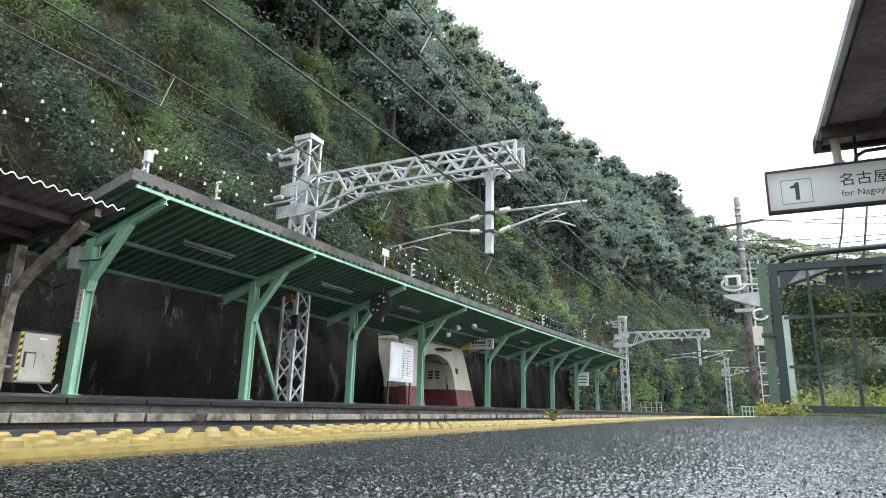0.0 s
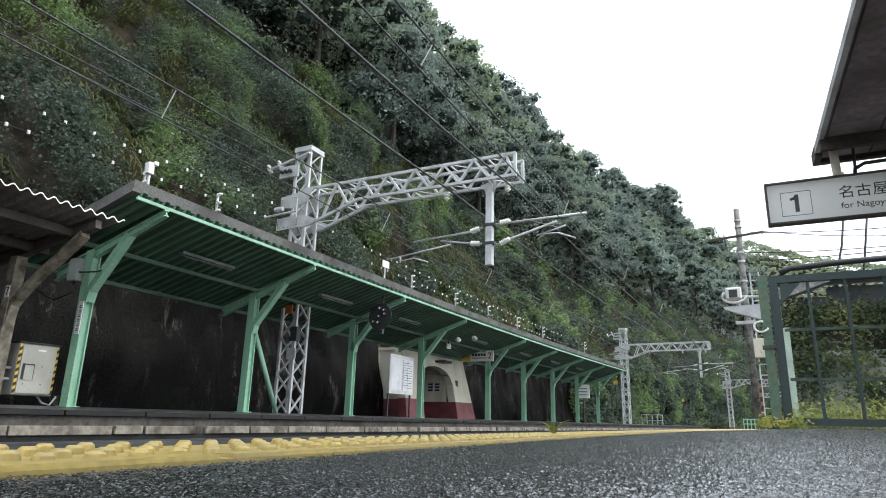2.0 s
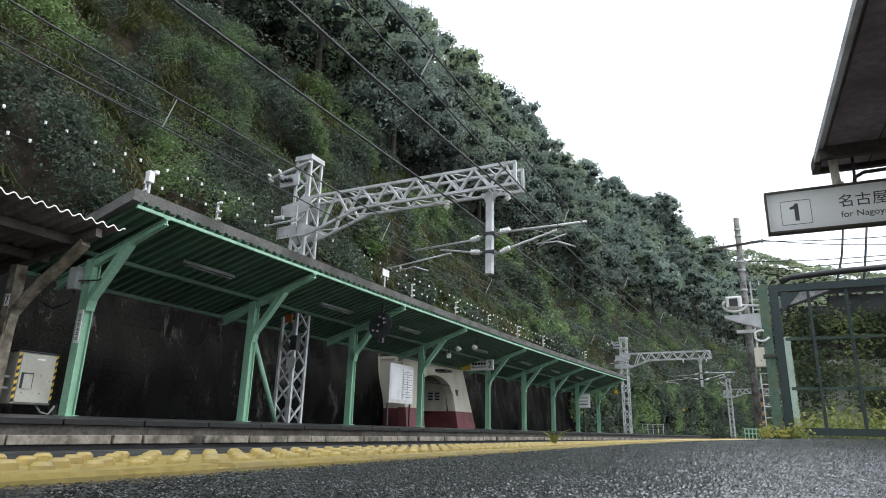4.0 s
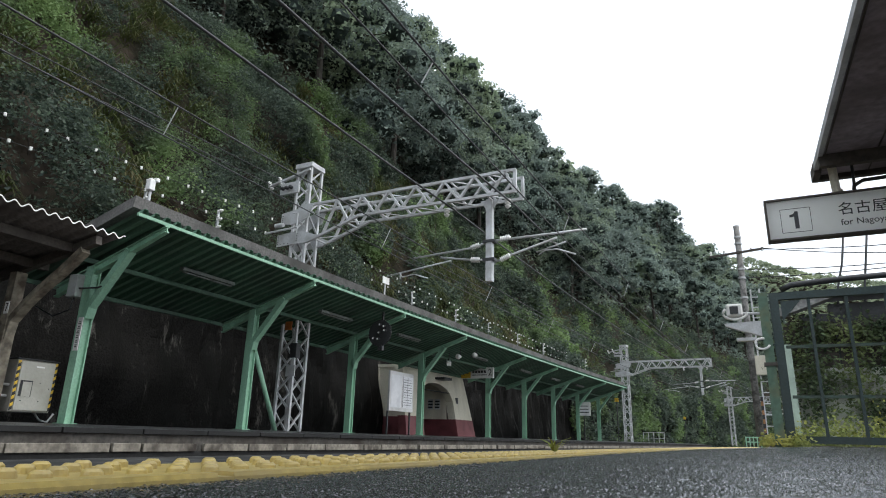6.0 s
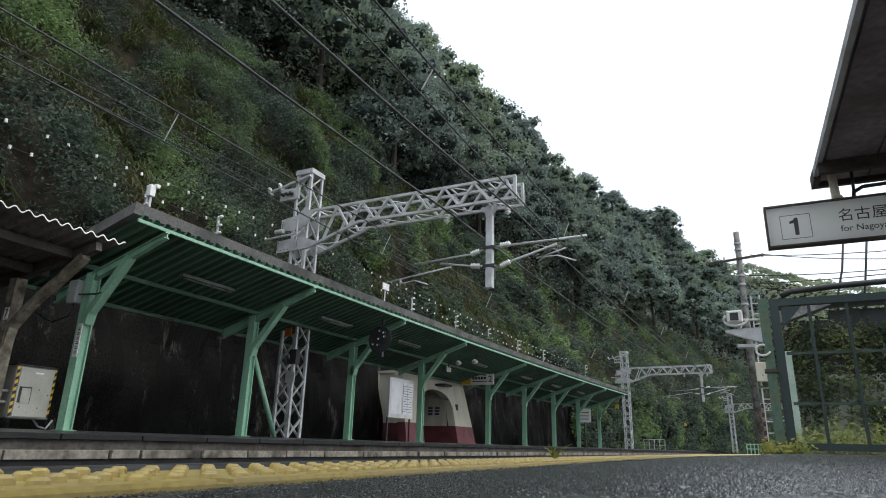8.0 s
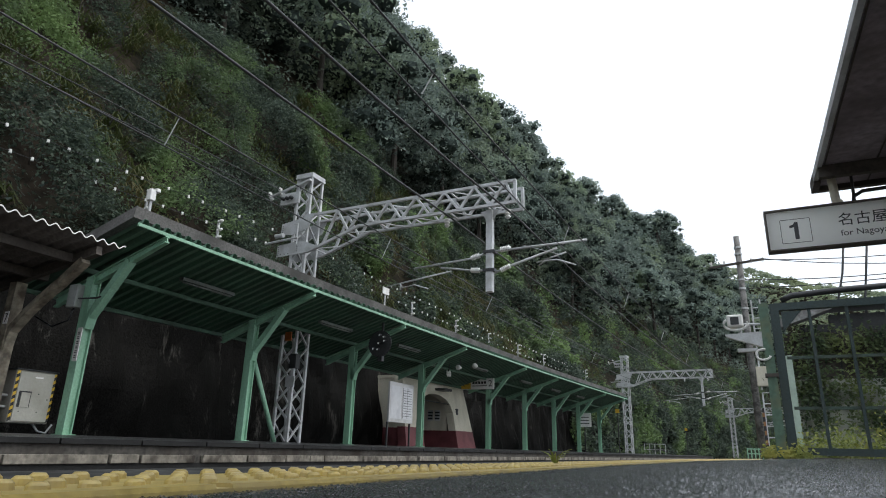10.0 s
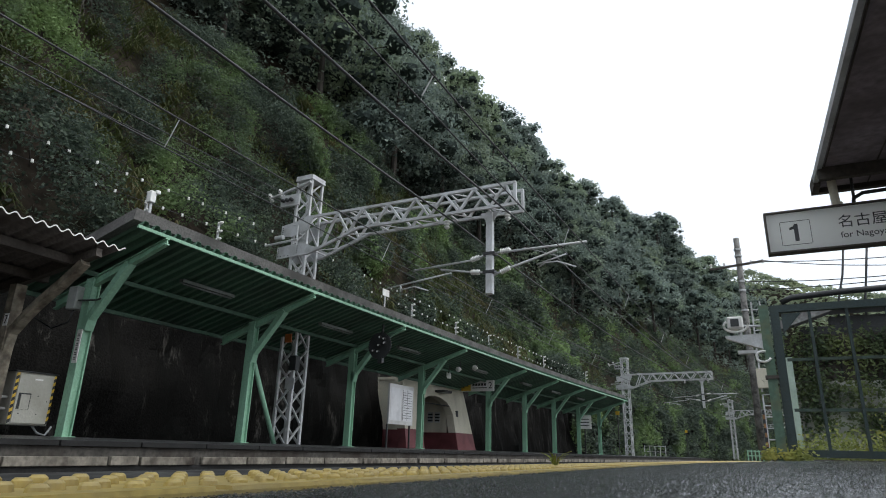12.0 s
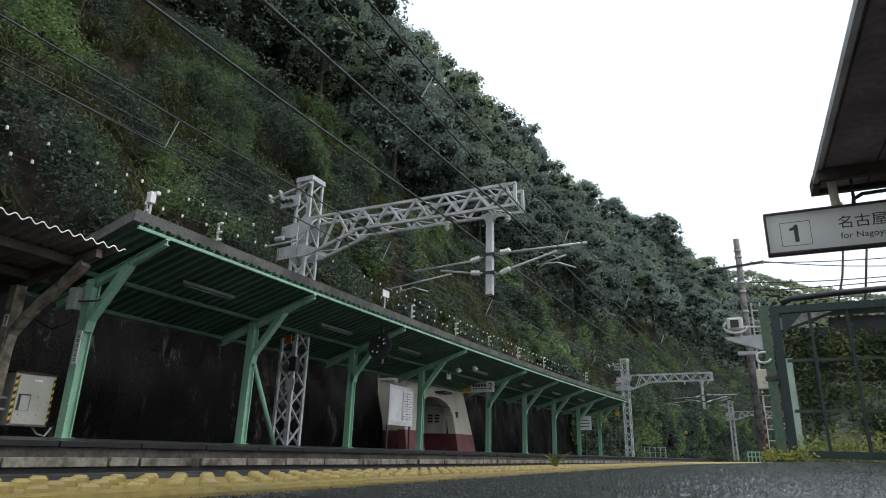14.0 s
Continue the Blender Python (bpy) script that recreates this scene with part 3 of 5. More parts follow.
tagged(leaf_mesh("forest_floor_growth", np.array(P), np.where(np.array(P)[:, 1] < 55, 0.2, 0.42), MISTY_FOREST, rng, 0.3, outward=np.array(O)), "dark green low growth between the hillside trees", "undergrowth", kind="stuff")


# ---- catenary masts with their beams ----


def lattice(bm, a, b, w, d, bay, leg=0.05, lace=0.03, up=(0, 1, 0)):
    """Four legs with zigzag lacing between a and b; w across the given side, d along up."""
    a, b = Vector(a), Vector(b)
    ax = (b - a).normalized()
    t = Vector(up).normalized()
    s = ax.cross(t).normalized()
    n = max(2, round((b - a).length / bay))
    c = lambda i, x, y: a + (b - a) * (i / n) + s * x * w / 2 + t * y * d / 2
    for x, y in ((-1, -1), (1, -1), (1, 1), (-1, 1)):
        beam(bm, c(0, x, y), c(n, x, y), leg, leg, up)
    for (x0, y0), (x1, y1) in (((-1, -1), (1, -1)), ((1, -1), (1, 1)), ((1, 1), (-1, 1)), ((-1, 1), (-1, -1))):
        for i in range(n):
            p, q = (c(i, x0, y0), c(i + 1, x1, y1)) if i % 2 else (c(i, x1, y1), c(i + 1, x0, y0))
            beam(bm, p, q, lace, lace * 0.5, up)


def insulator(bm, a, b, r=0.075, n=6):
    a, b = Vector(a), Vector(b)
    rod(bm, [a, b], 0.03, 8)
    for i in range(n):
        p = a + (b - a) * ((i + 0.5) / n)
        d = (b - a).normalized() * (b - a).length * 0.3 / n
        rod(bm, [p - d, p, p + d], r, 10, r * 0.55)


def portal():
    """Mast, cantilever truss over both tracks, and a drop post with insulated arms. Base at the mast's foot, x towards the tracks."""
    ob = thing("catenary_mast", Matrix(), "grey galvanised lattice mast with truss over both tracks", "catenary mast", "catenary masts")
    bm = B()
    lattice(bm, (0, 0, 0), (0, 0, 6.45), 0.42, 0.42, 0.42, 0.06, 0.05)
    part("mast", bm, STEEL, ob)
    bm = B()
    box(bm, -0.26, 0.26, -0.26, 0.26, 6.45, 6.53)
    box(bm, -0.26, 0.26, -0.27, -0.24, 6.40, 6.45)
    box(bm, 0.24, 0.27, -0.26, 0.26, 6.40, 6.45)
    part("mast_cap", bm, STEEL, ob)
    bm = B()
    for y in (-0.235, 0.235):
        top = lambda x: 5.36 + 0.0 * x
        bot = lambda x: 4.42 + (min(x, 1.75) - 0.35) / 1.4 * 0.46 if x < 1.75 else 4.88
        beam(bm, (0.1, y, 5.36), (5.66, y, 5.36), 0.06, 0.06)
        beam(bm, (0.1, y, 4.40), (0.4, y, 4.44), 0.06, 0.06)
        beam(bm, (0.4, y, 4.44), (1.75, y, 4.88), 0.06, 0.06)
        beam(bm, (1.75, y, 4.88), (5.66, y, 4.88), 0.06, 0.06)
        x = 0.75
        k = 0
        while x < 5.6:
            x2 = min(x + 0.36, 5.62)
            p, q = ((x, y, bot(x)), (x2, y, 5.36)) if k % 2 == 0 else ((x, y, 5.36), (x2, y, bot(x2)))
            beam(bm, p, q, 0.045, 0.065, (0, 1, 0))
            x, k = x2, k + 1
        beam(bm, (5.64, y, 4.88), (5.64, y, 5.36), 0.06, 0.06, (0, 1, 0))
    x, k = 0.5, 0
    while x < 5.5:
        for z in (5.36, bot(x)):
            beam(bm, (x, -0.235, z), (x + 0.45, 0.235, z if z > 5.3 else bot(x + 0.45)), 0.03, 0.02)
            beam(bm, (x, -0.235, z), (x, 0.235, z), 0.035, 0.03)
        x += 0.9
    part("truss", bm, STEEL, ob)
    bm = B()
    for y in (-0.27, 0.27):
        for pts in (((-0.55, 4.95), (-0.55, 5.22), (0.42, 5.36), (0.30, 5.02), (-0.2, 4.9)), ((-0.62, 4.36), (-0.62, 4.66), (0.1, 4.72), (0.62, 4.52), (0.40, 4.40))):
            a = [bm.verts.new((x, y - 0.006, z)) for x, z in pts]
            b = [bm.verts.new((x, y + 0.006, z)) for x, z in pts]
            bm.faces.new(a), bm.faces.new(b[::-1])
            for i in range(len(pts)):
                bm.faces.new((a[i], b[i], b[(i + 1) % len(pts)], a[(i + 1) % len(pts)]))
    plates = part("gusset_plate", bm, STEEL, ob, "bolted grey gusset plates")
    for y in (-0.285,):
        for x, z in [(-0.5 + 0.12 * i, 4.42) for i in range(3)] + [(-0.58, 4.42 + 0.05 * i) for i in range(5)] + [(0.0, 4.46 + 0.06 * i) for i in range(4)] + [(-0.5, 5.0 + 0.05 * i) for i in range(4)]:
            bm = B()
            rod(bm, [(x, y, z), (x, y + 0.02, z)], 0.014, 6)
            part("bolt", bm, DARK, plates)
    bm = B()   # feeder arm with insulators on the hill side
    beam(bm, (0.25, -0.3, 6.30), (-1.05, -0.3, 6.02), 0.07, 0.05)
    beam(bm, (-0.2, -0.3, 5.75), (-0.62, -0.3, 6.08), 0.05, 0.05)
    box(bm, -0.62, -0.05, -0.34, -0.28, 5.72, 6.02)
    feed = part("feeder_arm", bm, STEEL, ob)
    for x in (-0.62, -0.95):
        bm = B()
        insulator(bm, (x, -0.3, 6.02 + (x + 0.6) * 0.2), (x - 0.12, -0.3, 6.24 + (x + 0.6) * 0.2), 0.06, 4)
        part("insulator", bm, WHITE, feed, "white porcelain insulator", smooth=True)
    for k in range(3):
        bm = B()
        insulator(bm, (-0.50 + 0.13 * k, -0.36, 5.86), (-0.50 + 0.13 * k, -0.46, 5.86), 0.05, 3)
        part("insulator", bm, DARK, feed, smooth=True)
    bm = B()
    rod(bm, [(-0.34, -0.42, 4.86), (-0.58, -0.42, 4.86)], 0.055, 12)
    rod(bm, [(0.1, -0.42, 4.75), (-0.9, -0.42, 4.70)], 0.025, 6)
    rod(bm, [(-0.1, -0.38, 5.15), (0.05, -0.38, 5.12), (0.06, -0.38, 4.6)], 0.018, 6)
    part("switch_gear", bm, STEEL, ob, "grey switch linkage")
    # drop post
    D = 4.98
    bm = B()
    box(bm, D - 0.068, D + 0.068, -0.068, 0.068, 3.06, 4.86)
    for s in (-1, 1):
        vs = [bm.verts.new((D + s * x, y, z)) for x, z in ((0.06, 4.62), (0.06, 4.86), (0.22, 4.86)) for y in (-0.01, 0.01)]
        bm.faces.new((vs[0], vs[2], vs[4])), bm.faces.new((vs[1], vs[3], vs[5]))
        bm.faces.new((vs[0], vs[1], vs[5], vs[4]))
    drop = part("drop_post", bm, STEEL, ob)
    for z in (3.92, 3.52):
        bm = B()
        box(bm, D - 0.13, D + 0.13, -0.09, 0.09, z - 0.03, z + 0.03)
        part("clamp", bm, DARK, drop)
    for a, b in (((D + 0.24, 3.95), (D + 0.46, 3.97)), ((D + 0.24, 3.50), (D + 0.46, 3.58)), ((D - 0.24, 3.88), (D - 0.44, 3.83)), ((D - 0.24, 3.55), (D - 0.44, 3.57))):
        bm = B()
        insulator(bm, (a[0], 0, a[1]), (b[0], 0, b[1]), 0.062, 6)
        part("insulator", bm, WHITE, drop, "white ribbed porcelain insulator", smooth=True)
    for pts, r in ((((D + 0.1, 3.93), (D + 2.05, 3.94)), 0.025), (((D + 0.1, 3.46), (D + 0.46, 3.58), (D + 1.45, 3.84)), 0.025),
                   (((D + 1.02, 3.58), (D + 1.65, 3.74)), 0.016), (((D + 0.75, 3.98), (D + 1.45, 3.72)), 0.008), (((D + 1.06, 3.52), (D + 1.2, 3.60), (D + 1.45, 3.60), (D + 1.82, 3.45)), 0.016),
                   (((D - 0.1, 3.91), (D - 0.44, 3.83), (D - 1.82, 3.75)), 0.022), (((D - 0.1, 3.53), (D - 0.44, 3.57), (D - 1.15, 3.70)), 0.022),
                   (((D - 2.5, 3.40), (D - 0.9, 3.60)), 0.018), (((D - 2.15, 3.42), (D - 2.1, 3.34), (D - 1.8, 3.38), (D - 1.45, 3.26)), 0.014), (((D - 2.15, 3.45), (D - 2.15, 3.30)), 0.02)):
        bm = B()
        rod(bm, [(x, 0, z) for x, z in pts], r, 8)
        part("bracket_tube", bm, STEEL, drop, smooth=True)
    for x in (3.9, 5.35):
        bm = B()
        insulator(bm, (x, 0.1, 4.86), (x, 0.1, 4.66), 0.07, 3)
        part("insulator", bm, WHITE, ob, "white wire insulator under the truss", smooth=True)
    return ob


MASTS = (11.64, 44.3, 79.5)
first = portal()
first.matrix_basis = along(MASTS[0], -9.6, 0.115)
copy_thing(first, along(MASTS[1], -9.75, 0.10))
copy_thing(first, along(MASTS[2], -9.75, 0.0))
bm = B()
box(bm, -0.06, 0.12, -0.30, -0.27, 2.26, 2.46)
part("number_plate", bm, material("orange_plate", (0.55, 0.16, 0.04), 0.5, grain=20, spread=0.1), first, "small orange marker plate")
bm = B()
box(bm, 0.05, 0.3, -0.27, -0.24, 1.2, 1.45)
part("plate", bm, STEEL, first)
bm = B()
box(bm, 0.12, 0.3, -0.27, -0.12, 1.62, 1.95)
part("relay_box", bm, DARK, first)

# ---- overhead wires ----


def wire(name, o, z, r, sag, label, droppers=None):
    bm = B()
    low = sag
    spans = (-21.0, MASTS[0], MASTS[1], MASTS[2], 112.0)
    pts = []
    for a, b in zip(spans, spans[1:]):
        if a > 0:
            sag = low * 0.25
        for i in range(12):
            t = i / 12
            p = along(a + (b - a) * t, o, z).translation
            p.z -= sag * 4 * t * (1 - t)
            pts.append(p)
    rod(bm, pts, r, 6)
    ob = tagged(part(name, bm, DARK, smooth=True), label, "wire", "overhead wires")
    if droppers is not None:
        for a, b in zip(spans, spans[1:]):
            sag = low if a < 0 else low * 0.25
            for i in range(1, 7):
                t = (i - 0.2) / 6.0
                p, q = along(a + (b - a) * t, o, z).translation, along(a + (b - a) * t, droppers[0], 0).translation
                p.z -= sag * 4 * t * (1 - t)
                q.z = droppers[1]
                bm = B()
                rod(bm, [p, q], 0.008, 5)
                part("dropper", bm, STEEL, ob)
    return ob


wire("contact_wire", -2.8, 3.64, 0.010, 0.0, "taut dark copper contact wire over the track")
wire("messenger_wire", -2.62, 4.00, 0.012, 0.22, "dark carrying wire with droppers over the track", (-2.75, 3.64))
wire("contact_wire", -6.6, 3.79, 0.010, 0.0, "taut dark copper contact wire over the track")
wire("messenger_wire", -6.4, 4.22, 0.012, 0.08, "dark carrying wire with droppers over the track", (-6.6, 3.79))
wire("feeder_wire", -4.0, 4.72, 0.020, 0.45, "thick dark feeder wire hung from the truss")
wire("feeder_wire", -5.5, 4.90, 0.020, 0.25, "thick dark feeder wire hung from the truss")
wire("feeder_wire", -10.3, 6.30, 0.012, 0.25, "thin dark feeder wire beside the slope")
wire("feeder_wire", -10.6, 6.20, 0.012, 0.25, "thin dark feeder wire beside the slope")

# ---- rockfall wires with white insulators behind the canopy roof ----
RO = -11.6
for i, u in enumerate([5.2, 8.65, 10.7, 13.6, 16.5, 20.2, 23.8, 27.1, 30.6, 34.2, 37.8, 41.5]):
    post = thing("wire_post", along(u, RO, 0), "thin steel post with white insulators above the rock face", "post", "rockfall wire posts")
    bm = B()
    beam(bm, (0, 0, 3.6), (0, 0, 5.42), 0.05, 0.05, (0, 1, 0))
    stake = part("stake", bm, STEEL, post)
    for z in (4.95, 5.15, 5.38):
        bm = B()
        insulator(bm, (-0.02, 0, z), (0.13, 0, z + 0.02), 0.045, 2)
        part("insulator", bm, WHITE, stake, smooth=True)
for z, o in ((5.04, RO + 0.02), (5.50, RO + 0.02)):
    wire_z = lambda u: z + 0.05 * (min(u, 12.5) - 6.5) - 0.020 * max(0.0, u - 12.5)
    bm = B()
    rod(bm, [along(u, o, wire_z(u)).translation for u in np.arange(-4, 41.5, 0.6)], 0.007, 5)
    w = tagged(part("rockfall_wire", bm, DARK), "thin dark wire strung with small white insulators", "wire", "rockfall wires")
    for k in range(66):
        u = 4.6 + 0.56 * k + 0.10 * math.sin(k * 2.3 + z * 7)
        bm = B()
        c = along(u, o, wire_z(u)).translation
        rod(bm, [c + Vector((0, 0, -0.034)), c + Vector((0, 0, 0.034))], 0.027, 6)
        part("insulator", bm, WHITE, w)
spot = thing("floodlight", along(7.95, -10.5, 0), "small white floodlight on the canopy roof edge", "lamp")
bm = B()
rod(bm, [(0, 0, 2.5), (0, 0, 4.75)], 0.03, 8)
part("stem", bm, STEEL, spot)
bm = B()
box(bm, -0.06, 0.07, -0.08, 0.05, 4.70, 4.93)
box(bm, -0.03, 0.11, 0.02, 0.11, 4.90, 4.98)
part("head", bm, WHITE, spot, bevel=0.01)

# ---- things on the opposite platform ----


def plate_text(parent, m, words, size, mat, depth=0.002, align="CENTER", name="lettering"):
    cu = bpy.data.curves.new(name, "FONT")
    cu.body, cu.size, cu.extrude, cu.align_x, cu.align_y = words, size, depth, align, "CENTER"
    tmp = bpy.data.objects.new(name, cu)
    scene.collection.objects.link(tmp)
    me = bpy.data.meshes.new_from_object(tmp.evaluated_get(bpy.context.evaluated_depsgraph_get()))
    bpy.data.objects.remove(tmp)
    me.materials.clear()
    me.materials.append(mat)
    ob = new(name, me)
    ob.matrix_basis, ob.parent = m, parent
    return ob


# grey control cabinet
cab = thing("control_cabinet", along(5.89, -9.72, 0.06), "pale grey control cabinet with black and yellow edge stripes", "cabinet")
bm = B()
box(bm, -0.22, 0.17, -0.27, 0.33, 0.20, 0.95)
part("body", bm, material("beige_grey_paint", (0.36, 0.345, 0.30), 0.5, grain=25, spread=0.08, stain=3, wear=(0.27, 0.255, 0.21)), cab, bevel=0.01)
bm = B()
box(bm, 0.172, 0.19, -0.22, 0.29, 0.225, 0.925)
cab_door = part("door", bm, material("pale_grey_paint", (0.42, 0.41, 0.36), 0.5, grain=25, spread=0.06, stain=3, wear=(0.33, 0.32, 0.27)), cab, bevel=0.004)
# Flat dark plate paints the shade at the edges of the sunken handle.
bm = B()
box(bm, 0.191, 0.195, -0.19, -0.01, 0.42, 0.65)
part("handle_shade", bm, DARK, cab_door)
bm = B()
box(bm, 0.1955, 0.203, -0.155, -0.025, 0.42, 0.63)
part("handle_plate", bm, cab_door.data.materials[0], cab_door)
STRIPE_Y = material("stripe_yellow", (0.65, 0.42, 0.04), 0.5, grain=30, spread=0.1)
for y in (-0.245, 0.31):
    for i in range(14):   # slanting black and yellow bands
        bm = B()
        z = 0.215 + i * 0.051
        vs = [[bm.verts.new((x, y + a, z + dz)) for a, dz in ((-0.02, 0.0), (0.02, 0.026), (0.02, 0.076 if i < 13 else 0.06), (-0.02, 0.05))] for x in (0.171, 0.178)]
        bm.faces.new(vs[0]), bm.faces.new(vs[1][::-1])
        for a in range(4):
            bm.faces.new((vs[0][a], vs[0][(a + 1) % 4], vs[1][(a + 1) % 4], vs[1][a]))
        part("warning_stripe", bm, STRIPE_Y if i % 2 else BLACK, cab)
bm = B()
box(bm, -0.24, 0.20, -0.29, 0.35, 0.952, 0.966)
part("rain_cover", bm, DARK, cab, "dark sheet rain cover")
bm = B()
box(bm, 0.191, 0.196, 0.0, 0.12, 0.845, 0.868)
part("name_plate", bm, WHITE, cab_door)
for y, z in ((0.1, 0.62), (0.12, 0.36), (-0.14, 0.36), (0.24, 0.55)):
    bm = B()
    rod(bm, [(0.19, y, z), (0.197, y, z)], 0.008, 8)
    part("rivet", bm, DARK, cab_door)
for z in (0.42, 0.58):
    bm = B()
    rod(bm, [(0.06, -0.27, z), (0.06, -0.52, z)], 0.02, 8)
    part("mounting_pipe", bm, STEEL, cab, smooth=True)
bm = B()
rod(bm, [(0.0, 0.2, 0.22), (0.02, 0.3, 0.10), (0.03, 0.42, 0.07), (0.03, 0.5, 0.2)], 0.015, 6)
part("cable", bm, STEEL, cab, smooth=True)

# name strip on the first post
strip = thing("station_name_strip", along(POSTS[0] - 0.079, PO + 0.03, 0), "white vertical name strip with dark characters on a post", "sign")
bm = B()
box(bm, -0.055, 0.055, -0.012, 0.0, 1.20, 1.72)
part("plate", bm, WHITE, strip)
for i in range(6):
    bm = B()
    z = 1.25 + 0.072 * i
    box(bm, -0.028, 0.028, -0.015, -0.012, z, z + 0.014)
    box(bm, -0.02, 0.022, -0.015, -0.012, z + 0.028, z + 0.042)
    part("character_bar", bm, BLACK, strip)

# junction box and cables on the first post
jb = thing("junction_box", along(POSTS[0], PO - 0.02, 0), "pale grey junction box strapped to a green post", "box")
bm = B()
box(bm, -0.32, -0.1, -0.17, 0.0, 2.05, 2.42)
part("body", bm, material("grey_box", (0.35, 0.37, 0.35), 0.6, grain=20, spread=0.1), jb, bevel=0.012)
bm = B()
rod(bm, [(-0.2, -0.1, 2.05), (-0.24, -0.12, 1.85), (-0.5, -0.2, 1.75), (-0.9, -0.3, 1.95)], 0.014, 6)
part("cable", bm, DARK, jb, smooth=True)
bm = B()
rod(bm, [(-0.3, -0.12, 2.2), (0.32, -0.1, 2.17), (0.36, -0.06, 2.2)], 0.014, 6)
part("strap_bar", bm, DARK, jb)

# notice board
board = thing("notice_board", along(15.56, -9.0, 0.11), "white notice board with timetables on dark legs", "notice board")
bm = B()
box(bm, -0.03, 0.03, -0.65, 0.65, 0.62, 1.70)
part("panel", bm, material("grey_board", (0.5, 0.5, 0.5), 0.5, grain=20, spread=0.06), board, bevel=0.006)
PAPER = material("paper", (0.55, 0.56, 0.58), 0.6, grain=10, spread=0.05, stain=4, wear=(0.44, 0.45, 0.48), bump=0)
for y0, y1 in ((-0.58, -0.02), (0.05, 0.6)):
    bm = B()
    box(bm, 0.031, 0.035, y0, y1, 0.72, 1.60)
    sheet = part("sheet", bm, PAPER, board)
for i in range(11):
    bm = B()
    box(bm, 0.036, 0.038, 0.10, 0.55, 0.80 + 0.07 * i, 0.812 + 0.07 * i)
    part("timetable_line", bm, DARK, sheet)
bm = B()
box(bm, 0.036, 0.038, 0.06, 0.075, 0.74, 1.58)
box(bm, 0.036, 0.038, 0.30, 0.312, 0.74, 1.58)
part("timetable_line", bm, DARK, sheet)
for y in (-0.62, 0.58):
    bm = B()
    box(bm, -0.05, -0.01, y - 0.02, y + 0.02, -0.02, 0.62)
    part("leg", bm, DARK, board)

# battered portal to the underpass
hut = thing("underpass_portal", along(20.4, -10.15, 0.105), "cream portal wall with arched opening and maroon base", "portal")
PW = Matrix(((1, 0, -0.19, 0), (0, 1, 0, 0), (0, 0, 1, 0), (0, 0, 0, 1)))


def arch_wall(z0, z1, mat, name, label, side=0):
    """Front wall between two heights, with the arch left open."""
    bm = B()
    Y0, Y1, A0, A1, SP, N = -2.6, 2.62, -1.4, 1.08, 1.25, 14
    c, r = (A0 + A1) / 2, (A1 - A0) / 2

    def arch(y):
        return SP + 0.48 * math.sqrt(max(0.0, r * r - (y - c) ** 2))
    ys = [Y0] + [A0 + (A1 - A0) * i / N for i in range(N + 1)] + [Y1]
    for a, b in zip(ys, ys[1:]):
        if side * (a + b) < 0:
            continue
        inside = a >= A0 - 1e-6 and b <= A1 + 1e-6
        za, zb = (max(z0, arch(a)), max(z0, arch(b))) if inside else (z0, z0)
        if min(za, zb) >= z1 - 1e-4 and inside:
            continue
        za, zb = min(za, z1), min(zb, z1)
        lean = lambda y, z: y - 0.17 * z if y == Y1 else y + 0.12 * z if y == Y0 else y
        vs = [bm.verts.new(PW @ Vector((x, lean(y, z), z))) for x in (0, -0.3) for y, z in ((a, za), (b, zb), (b, z1), (a, z1))]
        for f in ((0, 1, 2, 3), (7, 6, 5, 4), (0, 4, 5, 1), (3, 2, 6, 7), (1, 5, 6, 2), (0, 3, 7, 4)):
            bm.faces.new([vs[i] for i in f])
    bmesh.ops.remove_doubles(bm, verts=bm.verts, dist=0.0005)
    part(name, bm, mat, hut, label)


for side in (-1, 1):
    arch_wall(0.0, 0.62, MAROON, "base_wall", "maroon painted base", side)
arch_wall(0.62, 2.62, CREAM, "upper_wall", "cream rendered wall")
bm = B()
box(bm, -1.95, -1.85, -1.6, 1.3, -0.02, 2.3)
part("back_wall", bm, CREAM, hut)
for y0, y1 in ((-1.55, -1.44), (1.12, 1.24)):
    bm = B()
    box(bm, -1.85, -0.55, y0, y1, 0.62, 2.3)
    part("side_wall", bm, CREAM, hut)
    bm = B()
    box(bm, -1.85, -0.30, y0, y1, -0.02, 0.62)
    part("side_base", bm, MAROON, hut, "maroon painted base")
bm = B()
box(bm, -1.95, -0.6, -1.6, 1.3, 2.3, 2.4)
part("passage_ceiling", bm, CREAM, hut)
bm = B()
rod(bm, [(-0.35, -1.4, 1.56), (-0.35, 1.08, 1.56)], 0.02, 6)
part("cross_bar", bm, DARK, hut)
for x in (-1.22, -0.92):
    bm = B()
    box(bm, x - 0.12, x + 0.12, 1.105, 1.118, 0.98, 1.36)
    nf = part("notice_frame", bm, STEEL, hut)
    for i in range(3):
        bm = B()
        box(bm, x - 0.1, x + 0.1, 1.098, 1.104, 1.02 + 0.11 * i, 1.085 + 0.11 * i)
        part("notice_bar", bm, DARK, nf)
bm = B()
box(bm, -0.27, -0.22, 1.32, 1.47, 1.20, 1.42)
part("switch_box", bm, DARK, hut)
bm = B()
box(bm, -0.40, 0.0, -0.1, 0.5, 1.98, 2.06)
part("lamp_shade", bm, DARK, hut)

